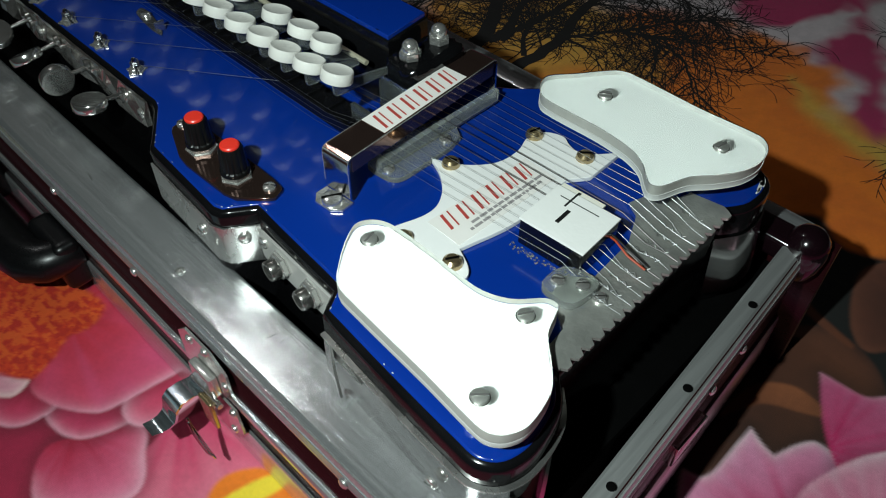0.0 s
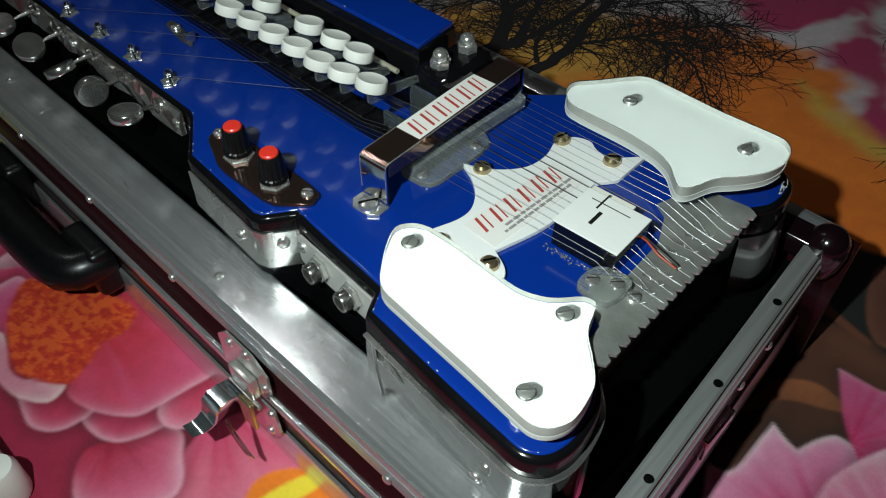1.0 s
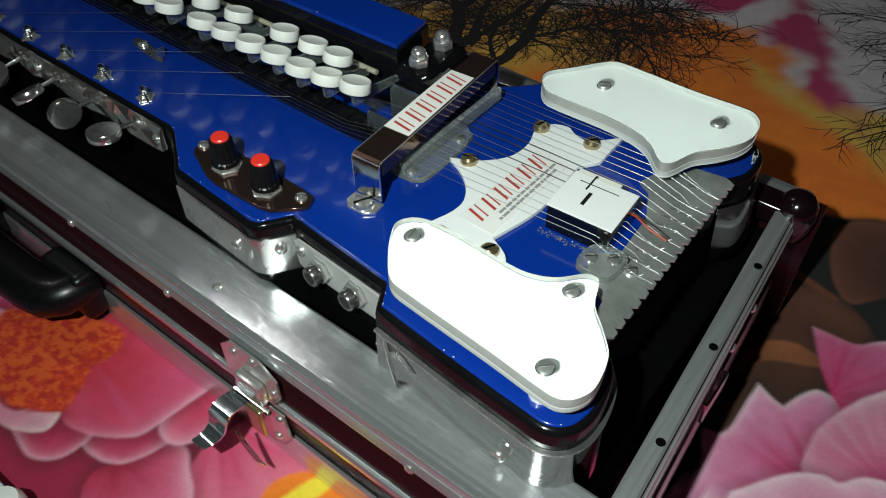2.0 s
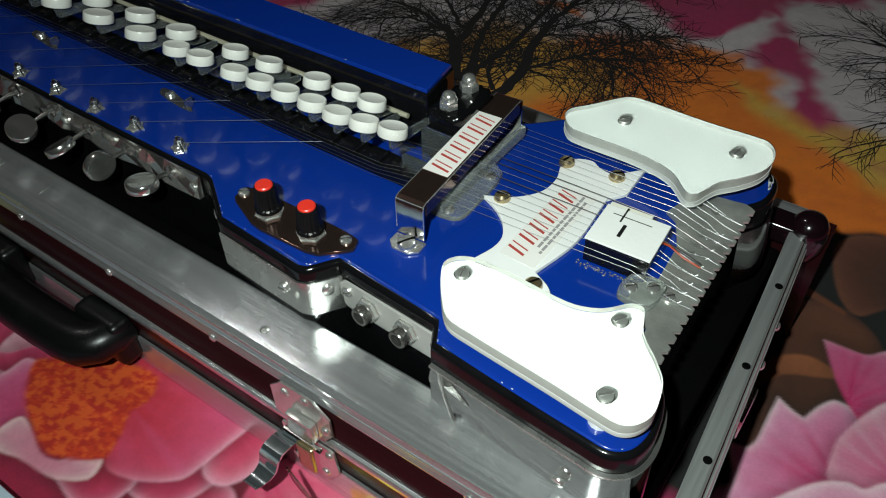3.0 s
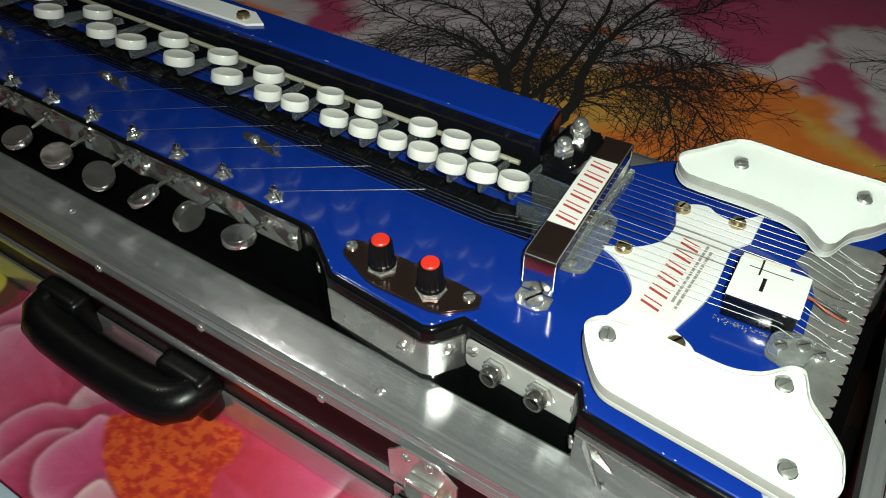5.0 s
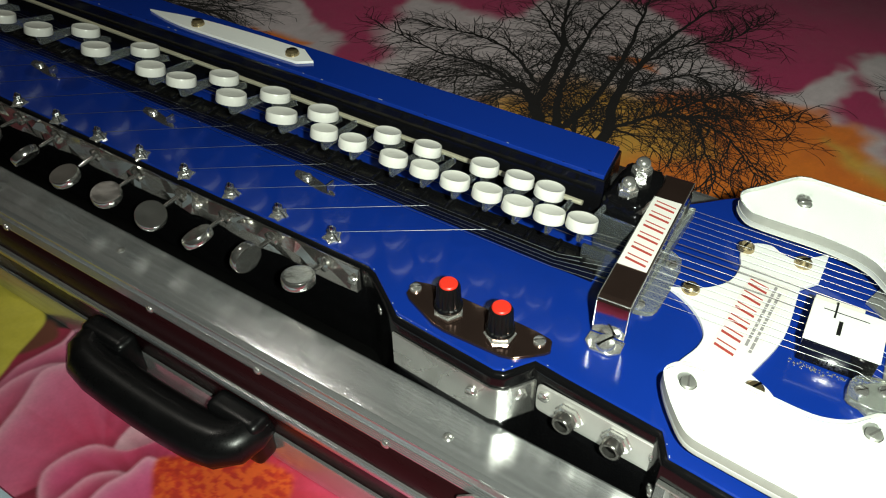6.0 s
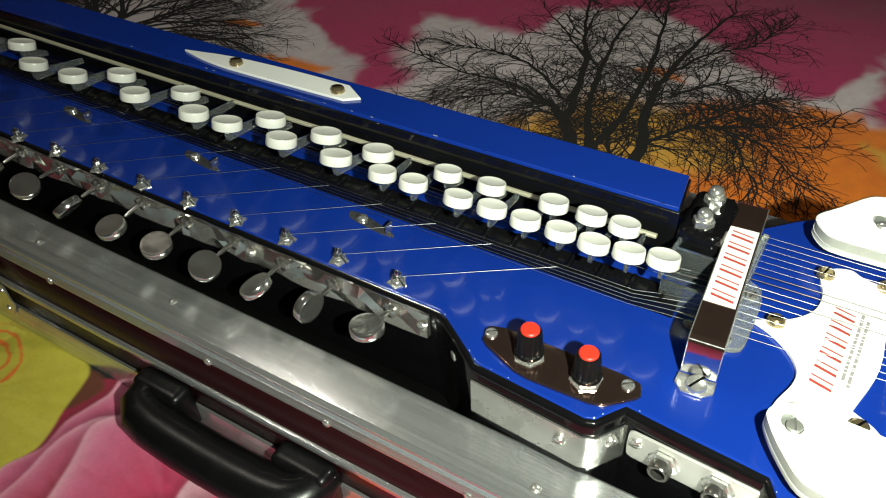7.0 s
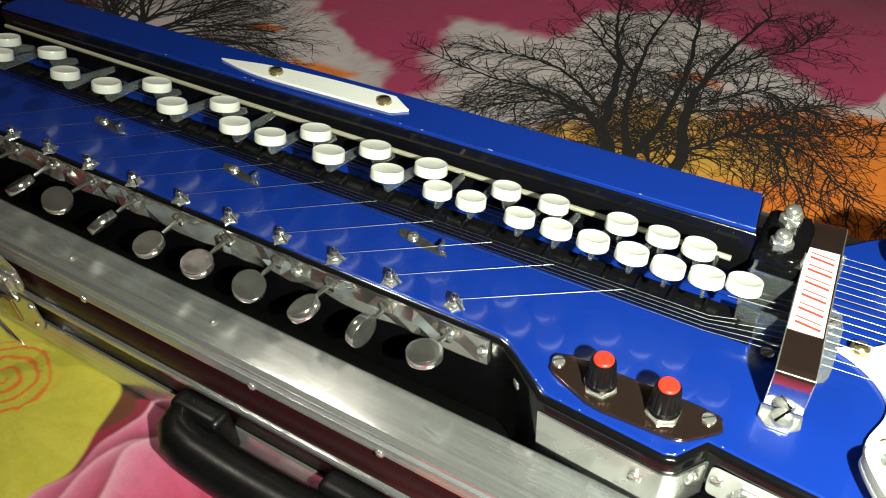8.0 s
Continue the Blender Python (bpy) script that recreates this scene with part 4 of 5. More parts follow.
SMALL = screw_mesh("screw", 0.0036, 0.0022, BRIGHT)
SMALL_SLOT = bar_mesh("slot", 0.0064, 0.0007, 0.0005, GUNMETAL)
PLATE_SCREW = screw_mesh("screw", 0.0039, 0.0018, TAIL, dome=0.45)
PLATE_SLOT = bar_mesh("slot", 0.0074, 0.0010, 0.0005, BRIGHT)
BRASS_SCREW = screw_mesh("screw", 0.0053, 0.0040, BRASS, dome=0.85)
BRASS_SLOT = bar_mesh("slot", 0.0070, 0.0010, 0.0006, BLACK_MATT)

# metal strip along the neck's side, with the tuning pegs through it
rng = random.Random(17)
bm = bmesh.new()
rows, x = [], -0.95
while x < -0.3985:
    rows.append([bm.verts.new((x, y + rng.uniform(-0.0019, 0.0006) * (k < 3), z + rng.uniform(-0.0004, 0.0004))) for k, (y, z) in enumerate(((0.1878, 0.1415), (0.1888, 0.1500), (0.1908, 0.1580), (0.1918, 0.1580), (0.1912, 0.1415)))])
    x = min(-0.3984, x + rng.uniform(0.005, 0.016)) if x < -0.400 else 0
for a, b in zip(rows, rows[1:]):
    for k in range(5):
        bm.faces.new((a[k], a[(k + 1) % 5], b[(k + 1) % 5], b[k]))
bm.faces.new(rows[0]), bm.faces.new(rows[-1])
bmesh.ops.triangulate(bm, faces=bm.faces[:])
strip = part("peg_strip", bm, FOIL, zither, "crumpled bright metal tuner strip", smooth=9)
add_screw(SMALL, SMALL_SLOT, strip, -0.404, 0.1884, 0.1495, 30, ALONG_MINUS_Y, 0.0018)
add_screw(SMALL, SMALL_SLOT, strip, -0.540, 0.1884, 0.1495, 70, ALONG_MINUS_Y, 0.0018)
add_screw(SMALL, SMALL_SLOT, strip, -0.690, 0.1884, 0.1495, 10, ALONG_MINUS_Y, 0.0018)
add_screw(SMALL, SMALL_SLOT, zither, -0.3785, 0.1830, 0.143, 50, pose(0, 0, 0, 90, 0, -40), 0.0018)
add_screw(SMALL, SMALL_SLOT, zither, -0.3025, 0.1626, 0.1385, 15, ALONG_MINUS_Y, 0.0018)
add_screw(SMALL, SMALL_SLOT, zither, -0.2780, 0.1735, 0.141, 60, pose(0, 0, 0, 90, 0, 50), 0.0018)
add_screw(SMALL, SMALL_SLOT, zither, -0.112, 0.1510, 0.1240, 25, ALONG_MINUS_Y, 0.0018)
add_screw(SMALL, SMALL_SLOT, zither, -0.1975, 0.1655, 0.128, 25, pose(0, 0, 0, 90, 0, -60), 0.0018)

PEG_SHAFT = mesh_of("shaft", lathe([(0.0052, -0.001), (0.0052, 0.0012), (0.0018, 0.002), (0.0016, 0.009), (0.0012, 0.014)], 12), NICKEL)
PEG_BUTTON = mesh_of("button", lathe([(0, -0.0027), (0.0088, -0.0030), (0.0102, -0.0030), (0.0107, -0.0022), (0.0107, 0.0022), (0.0102, 0.0030), (0.0088, 0.0030), (0, 0.0027)], 24), BUTTON)
star = [Vector(((0.0062 if k % 2 == 0 else 0.0044) * math.cos(math.pi * k / 5), (0.0062 if k % 2 == 0 else 0.0044) * math.sin(math.pi * k / 5))) for k in range(10)]
bm = slab(star, 0, 0.0011, 0.0005)
lathe([(0.0044, 0.0010), (0.0040, 0.0022), (0.0034, 0.0030), (0.0022, 0.0034)], 6, None, bm)
POST_BASE = mesh_of("bushing", bm, BRIGHT)
POST_PIN = mesh_of("post", lathe([(0.0016, 0), (0.0016, 0.0065), (0.0011, 0.0080), (0, 0.0082)], 10), CHROME)
POST_COIL = mesh_of("string_coil", tube([(0.0024 * math.cos(a * 0.9), 0.0024 * math.sin(a * 0.9), 0.0036 + 0.00017 * a) for a in range(18)] + [(0.0075, -0.0035, 0.0028)], 0.0004, 5), STRING)
PEGS = (-0.431, -0.475, -0.517, -0.560, -0.604, -0.649, -0.695, -0.742, -0.787, -0.830, -0.873)
for i, px in enumerate(PEGS):
    py = 0.2035 - 0.010 * (-0.431 - px) / 0.44
    turn = (5, 85, 25, -30, -10, 0, 45, -30, 25, -10, 40)[i]
    peg = placed("tuning_peg", POST_BASE, zither, Matrix.Translation((px, py, DECK)) @ pose(0, 0, 0, 0, 0, 17 * i) @ Matrix.Diagonal((1.12, 1.12, 1.2, 1)))
    placed("post", POST_PIN, peg, Matrix.Identity(4))
    placed("string_coil", POST_COIL, peg, pose(0, 0, 0, 0, 0, -17 * i + 8 * (i % 3)))
    sh = placed("peg_shaft", PEG_SHAFT, zither, Matrix.Translation((px + 0.004, 0.1884, 0.1515)) @ pose(0, 0, 0, (84, 94, 98, 98, 97, 100, 97, 92, 97, 88, 97)[i], 0, -8))
    placed("button", PEG_BUTTON, sh, Matrix.Translation((0, 0, (0.0205, 0.0210, 0.0225, 0.0240, 0.0250, 0.0260)[min(i, 5)])) @ pose(0, 0, 0, 0, 0, turn) @ pose(0, 0, 0, 90, 0, 0), "flat chrome tuning button")

# control plate with two knobs
kp = [Vector(p) for p in ((-0.3620, 0.1855), (-0.3335, 0.1740), (-0.2880, 0.1755), (-0.2710, 0.1915), (-0.2740, 0.2000), (-0.2860, 0.2015), (-0.3535, 0.2010), (-0.3640, 0.1975))]
kp = [q for k in range(8) for q in (kp[k].lerp(kp[k - 1], 0.12), kp[k].lerp(kp[(k + 1) % 8], 0.12))]
kp_ob = part("control_plate", slab(kp, DECK + 0.0005, DECK + 0.0026, 0.0006), CHROME_BROWN_REFLECTION, zither, "mirror-finished control plate, a dark brown reflection put into its colour")
for sx, sy in ((-0.3595, 0.1925), (-0.2795, 0.1950)):
    add_screw(SMALL, SMALL_SLOT, kp_ob, sx, sy, DECK + 0.0026, 40, None, 0.0018)
bm = bmesh.new()
rings = []
N = 48
for r, h in ((0.0082, 0), (0.0082, 0.0022), (0.0075, 0.0030), (0.0067, 0.0150), (0.0060, 0.0166), (0.0050, 0.0168)):
    rings.append([bm.verts.new(((r - (0.0005 if k % 4 == 0 and 0.002 < h < 0.0165 else 0)) * math.cos(2 * math.pi * k / N), (r - (0.0005 if k % 4 == 0 and 0.002 < h < 0.0165 else 0)) * math.sin(2 * math.pi * k / N), h)) for k in range(N)])
for a, b in zip(rings, rings[1:]):
    for k in range(N):
        bm.faces.new((a[k], a[(k + 1) % N], b[(k + 1) % N], b[k]))
bm.faces.new(rings[0]), bm.faces.new(rings[-1])
KNOB = mesh_of("knob", bm, BLACK_PLASTIC, 25)
KNOB_CAP = mesh_of("knob_cap", lathe([(0.0053, 0.0160), (0.0053, 0.0176), (0.0047, 0.0183), (0, 0.0184)], 22), RED)
KNOB_NUT = mesh_of("knob_nut", lathe([(0.0092, 0), (0.0092, 0.0005), (0.0082, 0.0008), (0.0082, 0.0030), (0.0040, 0.0034), (0.0040, 0.0046)], 6), BRIGHT)
for kx, ky in ((-0.334, 0.1885), (-0.3005, 0.1885)):
    k = placed("knob", KNOB, zither, Matrix.Translation((kx, ky, DECK + 0.0062)) @ pose(0, 0, 0, 0, 0, 900 * kx), "black fluted knob with a red cap")
    placed("knob_cap", KNOB_CAP, k, Matrix.Identity(4), "red plastic cap")
    placed("knob_nut", KNOB_NUT, k, Matrix.Translation((0, 0, -0.0036)))

# jack plate
jp = [Vector(p) for p in ((-0.2705, 0.1310), (-0.2675, 0.1285), (-0.2000, 0.1285), (-0.1970, 0.1310), (-0.1970, 0.1478), (-0.2000, 0.1500), (-0.2675, 0.1500), (-0.2705, 0.1478))]
bm = slab(curve_through(jp, 3), 0, 0.0014, 0.0004)
for v in bm.verts:
    v.co = Vector((v.co.x, 0.1796 - v.co.z - 0.060 * (v.co.x + 0.27), v.co.y))
jack_plate = part("jack_plate", bm, SATIN, zither, "satin metal socket plate")
JACK_NUT = mesh_of("socket_nut", lathe([(0.0088, 0), (0.0088, 0.0008), (0.0080, 0.0012), (0.0080, 0.0034), (0.0066, 0.0040)], 6), BRIGHT)
JACK_RING = mesh_of("socket_ring", lathe([(0.0060, 0.003), (0.0060, 0.0085), (0.0054, 0.0094), (0.0040, 0.0094), (0.0038, 0.0030)], 20), GUNMETAL)
JACK_HOLE = mesh_of("socket_hole", lathe([(0.0039, 0.0062), (0.0, 0.0060)], 16), BLACK_MATT)
for jx, jz in ((-0.2500, 0.1388), (-0.2220, 0.1402)):
    j = placed("jack_socket", JACK_NUT, jack_plate, Matrix.Translation((jx, 0.1784 - 0.060 * (jx + 0.27), jz)) @ pose(0, 0, 0, 90, 0, -4))
    placed("socket_ring", JACK_RING, j, Matrix.Identity(4))
    placed("socket_hole", JACK_HOLE, j, Matrix.Identity(4))
add_screw(SMALL, SMALL_SLOT, jack_plate, -0.2660, 0.1780, 0.1430, 30, ALONG_MINUS_Y, 0.0018)
add_screw(SMALL, SMALL_SLOT, jack_plate, -0.2010, 0.1741, 0.1430, 60, ALONG_MINUS_Y, 0.0018)

# raised rear box with blue lid and white arrow
part("rear_box", slab([Vector(p) for p in ((-0.950, 0.2873), (-0.2918, 0.2945), (-0.2962, 0.3302), (-0.950, 0.3228))], DECK, 0.2030, 0.0012), BLACK, zither, "black lacquered raised rear box")
lid = part("rear_box_lid", slab([Vector(p) for p in ((-0.948, 0.2885), (-0.2930, 0.2958), (-0.2975, 0.3290), (-0.948, 0.3215))], 0.2031, 0.2058, 0.0006), BLUE, zither, "glossy blue lid")
bm = new_box(-0.2915, -0.2655, 0.2890, 0.3330, DECK, 0.1975, 0.0060, 4)
bmesh.ops.subdivide_edges(bm, edges=[e for e in bm.edges if e.calc_length() > 0.012], cuts=5, use_grid_fill=True)
lump = random.Random(5)
for v in bm.verts:
    v.co += Vector((lump.uniform(-0.0004, 0.0010), lump.uniform(-0.0008, 0.0008), lump.uniform(-0.0010, 0.0006) if v.co.z > 0.17 else 0))
part("end_block", bm, BLACK, zither, "lumpy black end block")
bm = lathe([(0.0064, 0), (0.0064, 0.0042), (0.0056, 0.0048)], 6)
lathe([(0.0048, 0.0046), (0.0048, 0.0068), (0.0042, 0.0090), (0.0026, 0.0106), (0, 0.0111)], 16, None, bm)
BOLT = mesh_of("bolt", bm, BRIGHT)
for bx, by in ((-0.2785, 0.3005), (-0.2790, 0.3240)):
    placed("bolt", BOLT, zither, Matrix.Translation((bx, by - 0.0015, 0.1972)) @ pose(0, 0, 0, 0, 0, 800 * by))
r = random.Random(31)
for k in range(24):
    f = r.random()
    x = -0.75 + 0.45 * f
    y = 0.2958 - 0.0115 * (-0.293 - x) + r.uniform(-0.0001, 0.0004)
    l = r.uniform(0.0008, 0.0035)
    part("edge_wear", new_box(x, x + l, y, y + r.uniform(0.0003, 0.0006), 0.2057, 0.20592, m=None), BLACK if k % 3 else EDGE, lid)
arrow = [(-0.697, 0.3045, 1), (-0.674, 0.3000), (-0.645, 0.2978), (-0.565, 0.3000), (-0.538, 0.3010, 1), (-0.528, 0.3085, 1), (-0.545, 0.3190, 1), (-0.600, 0.3175), (-0.655, 0.3130)]
arrow_ob = part("arrow_inlay", slab(curve_through(arrow, 3), 0.2060, 0.2078, 0.0004), WHITE, zither, "white arrow-shaped ornament")
for ax, ay in ((-0.643, 0.3057), (-0.548, 0.3085)):
    add_screw(BRASS_SCREW, BRASS_SLOT, arrow_ob, ax, ay, 0.2078, 35, None, 0.0039)

# key bed: black comb rail, rod, and the ivory buttons on clear levers
comb = part("key_rail", new_box(-0.945, -0.276, 0.2545, 0.2705, DECK, 0.1690, 0.0010), BLACK, zither, "black slotted key rail")
TOOTH = mesh_of("comb_tooth", new_box(-0.0012, 0.0012, 0.2560, 0.2690, 0.1690, 0.1712, 0.0004, 1), BLACK)
part("key_rod", tube([(-0.945, 0.2835, 0.1900), (-0.70, 0.2835, 0.1898), (-0.50, 0.2840, 0.1902), (-0.30, 0.2845, 0.1900)], 0.0017, 8), ROD, zither, "pale metal hinge rod")
CAP = mesh_of("cap", lathe([(0.0091, 0), (0.0094, 0.0006), (0.0091, 0.0056), (0.0089, 0.0063), (0.0085, 0.0065), (0.0079, 0.0063), (0.0068, 0.0059), (0.0040, 0.0056), (0, 0.0055)], 28), KEYCAP)


def lever_mesh(name, back):
    """A clear lever under a cap: one thin upright blade with a rounded toe, that slopes back to the rod."""
    side = [(-0.0030, 0.0), (0.0040, 0.0), (0.0060, -0.0026), (back, -0.0094), (back, -0.0135), (0.0050, -0.0104), (0.0, -0.0098), (-0.0018, -0.0092), (-0.0026, -0.0078)]
    bm = bmesh.new()
    rings = [[bm.verts.new((x, y, z)) for y, z in side] for x in (-0.0009, 0.0009)]
    n = len(side)
    for i in range(n):
        bm.faces.new((rings[0][i], rings[0][(i + 1) % n], rings[1][(i + 1) % n], rings[1][i]))
    bm.faces.new(rings[0]), bm.faces.new(rings[1])
    return mesh_of(name, bm, LEVER, 20)


LEVER = material("clear_grey_acrylic", (0.80, 0.84, 0.82), 0.14, vary=0.08, scale=80, transmission=0.94, rough_vary=0.08, ior=1.45)
LEVER_LONG, LEVER_SHORT = lever_mesh("lever", 0.038), lever_mesh("lever", 0.017)
FRONT_KEYS = (-0.2865, -0.3045, -0.3245, -0.3445, -0.3665, -0.3885, -0.4115, -0.4430, -0.4660, -0.5020, -0.5470, -0.5950, -0.6260, -0.6840, -0.7500, -0.7950, -0.8720, -0.915)
BACK_KEYS = (-0.3150, -0.3350, -0.3585, -0.3995, -0.4300, -0.4820, -0.5235, -0.5710, -0.6510, -0.7180, -0.8340, -0.890)
rng = random.Random(3)
for row, xs, y0, me in (("front", FRONT_KEYS, 0.2455, LEVER_LONG), ("back", BACK_KEYS, 0.2678, LEVER_SHORT)):
    for i, kx in enumerate(xs):
        back = -0.30 - kx
        ky = y0 - (0.0458 * back * abs(back) if row == "front" else 0.0292 * back) + (0.0060 if kx == -0.2865 else 0.0015 if kx == -0.3045 else 0)
        wide = 1.13 if kx < -0.475 else 0.97
        k = placed("key", CAP, zither, Matrix.Translation((kx, ky, 0.2007 + rng.uniform(-0.0008, 0.0008))) @ pose(0, 0, 0, -17 + rng.uniform(-2, 2), rng.uniform(-2, 2), 0) @ Matrix.Diagonal((wide, wide, 1, 1)), "round ivory button on a clear lever")
        placed("lever", me, k, pose(0, 0, 0, 17, 0, rng.uniform(-6, 6)))
for i in range(34):
    placed("comb_tooth", TOOTH, comb, Matrix.Translation((-0.285 - 0.0192 * i, 0, 0)))
end_plate = part("key_end_plate", new_box(-0.2880, -0.2620, 0.2605, 0.2635, DECK + 0.0005, 0.1800, 0.0008), CLEAR, zither, "clear scratched end plate")
part("end_rib", new_box(-0.2900, -0.2640, 0.2840, 0.2868, DECK + 0.0005, 0.1860, 0.0008), CLEAR, end_plate)
add_screw(SMALL, SMALL_SLOT, zither, -0.2660, 0.2540, DECK + 0.0004, 20, None, 0.0018)

# chipped lacquer along the deck's rim
CHIPPED = material("bare_primer_chips", (0.55, 0.56, 0.56), 0.6, vary=0.3, scale=300)
rng = random.Random(21)
RIM = offset(OUTLINE, -0.0010)
for k in range(30):
    if k < 16:
        i = min(range(len(RIM)), key=lambda q: (RIM[q] - Vector((-0.096, 0.380 + 0.0016 * k))).length)
        size = rng.uniform(0.0010, 0.0026)
    else:
        i = rng.randrange(4, len(FRONT_EDGE) * 4)
        size = rng.uniform(0.0002, 0.0005)
    q, nx = RIM[i], RIM[(i + 1) % len(RIM)]
    c = q.lerp(nx, rng.random())
    d = (nx - q).normalized()
    inward = Vector((-d.y, d.x))
    n = 7
    bm = bmesh.new()
    ring = []
    for a in range(n):
        r = size * rng.uniform(0.5, 1.2)
        t = 2 * math.pi * a / n
        v = c + d * (1.6 * r * math.cos(t)) + inward * (0.0006 + 0.7 * size + 0.7 * r * math.sin(t))
        ring.append(v)
    lo = [bm.verts.new((v.x, v.y, DECK + 0.0001)) for v in ring]
    hi = [bm.verts.new((v.x, v.y, DECK + 0.0003)) for v in ring]
    for a in range(n):
        bm.faces.new((lo[a], lo[(a + 1) % n], hi[(a + 1) % n], hi[a]))
    bm.faces.new(hi)
    part("paint_chip", bm, CHIPPED, zither)

# string guides on the deck
def string_guide(gx, gy):
    shape = [(gx - 0.020, gy + 0.0042), (gx - 0.016, gy - 0.0020), (gx + 0.010, gy - 0.0058), (gx + 0.021, gy - 0.0048), (gx + 0.014, gy - 0.0005), (gx - 0.010, gy + 0.0052)]
    g = part("string_guide", slab(curve_through(shape, 3), DECK + 0.0004, DECK + 0.0014), NICKEL, zither, "small nickel string guide")
    part("hook", new_box(gx + 0.0148, gx + 0.0162, gy - 0.0052, gy + 0.0018, DECK + 0.0010, DECK + 0.0084, 0.0006, 2), NICKEL, g)
    add_screw(SMALL, SMALL_SLOT, g, gx - 0.008, gy + 0.001, DECK + 0.0016, 20, None, 0.0018)


for gx in (-0.477, -0.632, -0.772):
    string_guide(gx, 0.2415)

# bridge under the metal cover
part("bridge_foot", slab(curve_through([(-0.2585, 0.2465), (-0.247, 0.2440), (-0.2360, 0.2480), (-0.2345, 0.262), (-0.2375, 0.299), (-0.2600, 0.299)], 3), DECK + 0.0004, DECK + 0.0036, 0.0006), FROST, zither, "clear acrylic bridge foot")
add_screw(SMALL, SMALL_SLOT, zither, -0.2450, 0.2495, DECK + 0.0036, 20, None, 0.0018)
add_screw(SMALL, SMALL_SLOT, zither, -0.2410, 0.2900, DECK + 0.0036, 70, None, 0.0018)
part("bridge", new_box(-0.2490, -0.2450, 0.2440, 0.3400, DECK + 0.0037, 0.1718, 0.0008), FROST, zither, "clear acrylic bridge")
part("comb_bridge", new_box(-0.2560, -0.2470, 0.3000, 0.3420, DECK + 0.0004, 0.1640, 0.0008), TAIL, zither, "dull metal comb plate")


def cover():
    ax = Matrix.Translation((-0.2500, 0.2180, 0)) @ pose(0, 0, 0, 0, 0, 4.2)
    bm = bmesh.new()
    path = [(0.0, DECK + 0.004), (0.0, 0.1868), (0.0012, 0.1894), (0.0035, 0.1902), (0.1205, 0.1902), (0.1230, 0.1890), (0.1240, 0.1865), (0.1240, DECK + 0.001)]
    rows = []
    for i, (y, z) in enumerate(path):
        p0, p1 = path[max(0, i - 1)], path[min(len(path) - 1, i + 1)]
        d = Vector((p1[0] - p0[0], p1[1] - p0[1])).normalized()
        nrm = Vector((d.y, -d.x)) * 0.0013
        rows.append([bm.verts.new((x, y + o * nrm.x, z + o * nrm.y)) for x, o in ((-0.0092, 0), (0.0092, 0), (0.0092, 1), (-0.0092, 1))])
    for a, b in zip(rows, rows[1:]):
        for k in range(4):
            bm.faces.new((a[k], a[(k + 1) % 4], b[(k + 1) % 4], b[k]))
    bm.faces.new(rows[0]), bm.faces.new(rows[-1])
    box(bm, 0.0080, 0.0092, 0.0035, 0.1205, 0.1800, 0.1890, 0.0004, 1)
    box(bm, -0.0092, -0.0080, 0.0035, 0.1205, 0.1800, 0.1890, 0.0004, 1)
    # one metal sheet: brown reflection coloured into the top, plain chrome on the legs
    for f in bm.faces:
        q = f.calc_center_median()
        f.material_index = 1 if q.z < 0.186 and not 0.002 < q.y < 0.122 else 0
    bm.transform(ax)
    c = part("string_cover", bm, CHROME_BROWN_REFLECTION, zither, "mirror-finished metal string cover, a dark brown reflection put into its top's colour", smooth=35)
    c.data.materials.append(CHROME)
    foot = slab([Vector(p) for p in ((-0.0100, 0.001), (-0.0104, -0.0065), (-0.0060, -0.0112), (0.0050, -0.0112), (0.0100, -0.0070), (0.0100, 0.001))], DECK + 0.0005, DECK + 0.0020, 0.0004)
    foot.transform(ax)
    part("cover_foot", foot, BRIGHT, c)
    # thin bright tubes stand in for the highlights along the cover's bent edges
    for x in (-0.0091, 0.0091):
        line = [(x, 0.0002, 0.1680), (x, 0.0001, 0.1868), (x, 0.0013, 0.1893), (x, 0.0035, 0.1901), (x, 0.1205, 0.1901), (x, 0.1229, 0.1889)]
        part("edge_highlight", tube([ax @ Vector(p) for p in line], 0.00035, 6), BRIGHT, c)
    part("edge_highlight", tube([ax @ Vector(p) for p in ((-0.0090, 0.0004, 0.1890), (0.0090, 0.0004, 0.1890))], 0.0004, 6), BRIGHT, c)
    big = screw_mesh("screw", 0.0058, 0.0036, BRIGHT, dome=0.6)
    slot = bar_mesh("slot", 0.0110, 0.0012, 0.0006, BLACK_MATT)
    add_screw(big, slot, c, -0.2490, 0.2128, DECK + 0.0020, 62, None, 0.0031)
    st = new_box(-0.0088, 0.0080, 0.0290, 0.0965, 0.1903, 0.19055)
    st.transform(ax)
    s = part("label_sticker", st, PAPER, c, "white label with red marks")
    marks(s, ax, 0.0, 0.031, 0.0635, 0.0125, 0.1906)


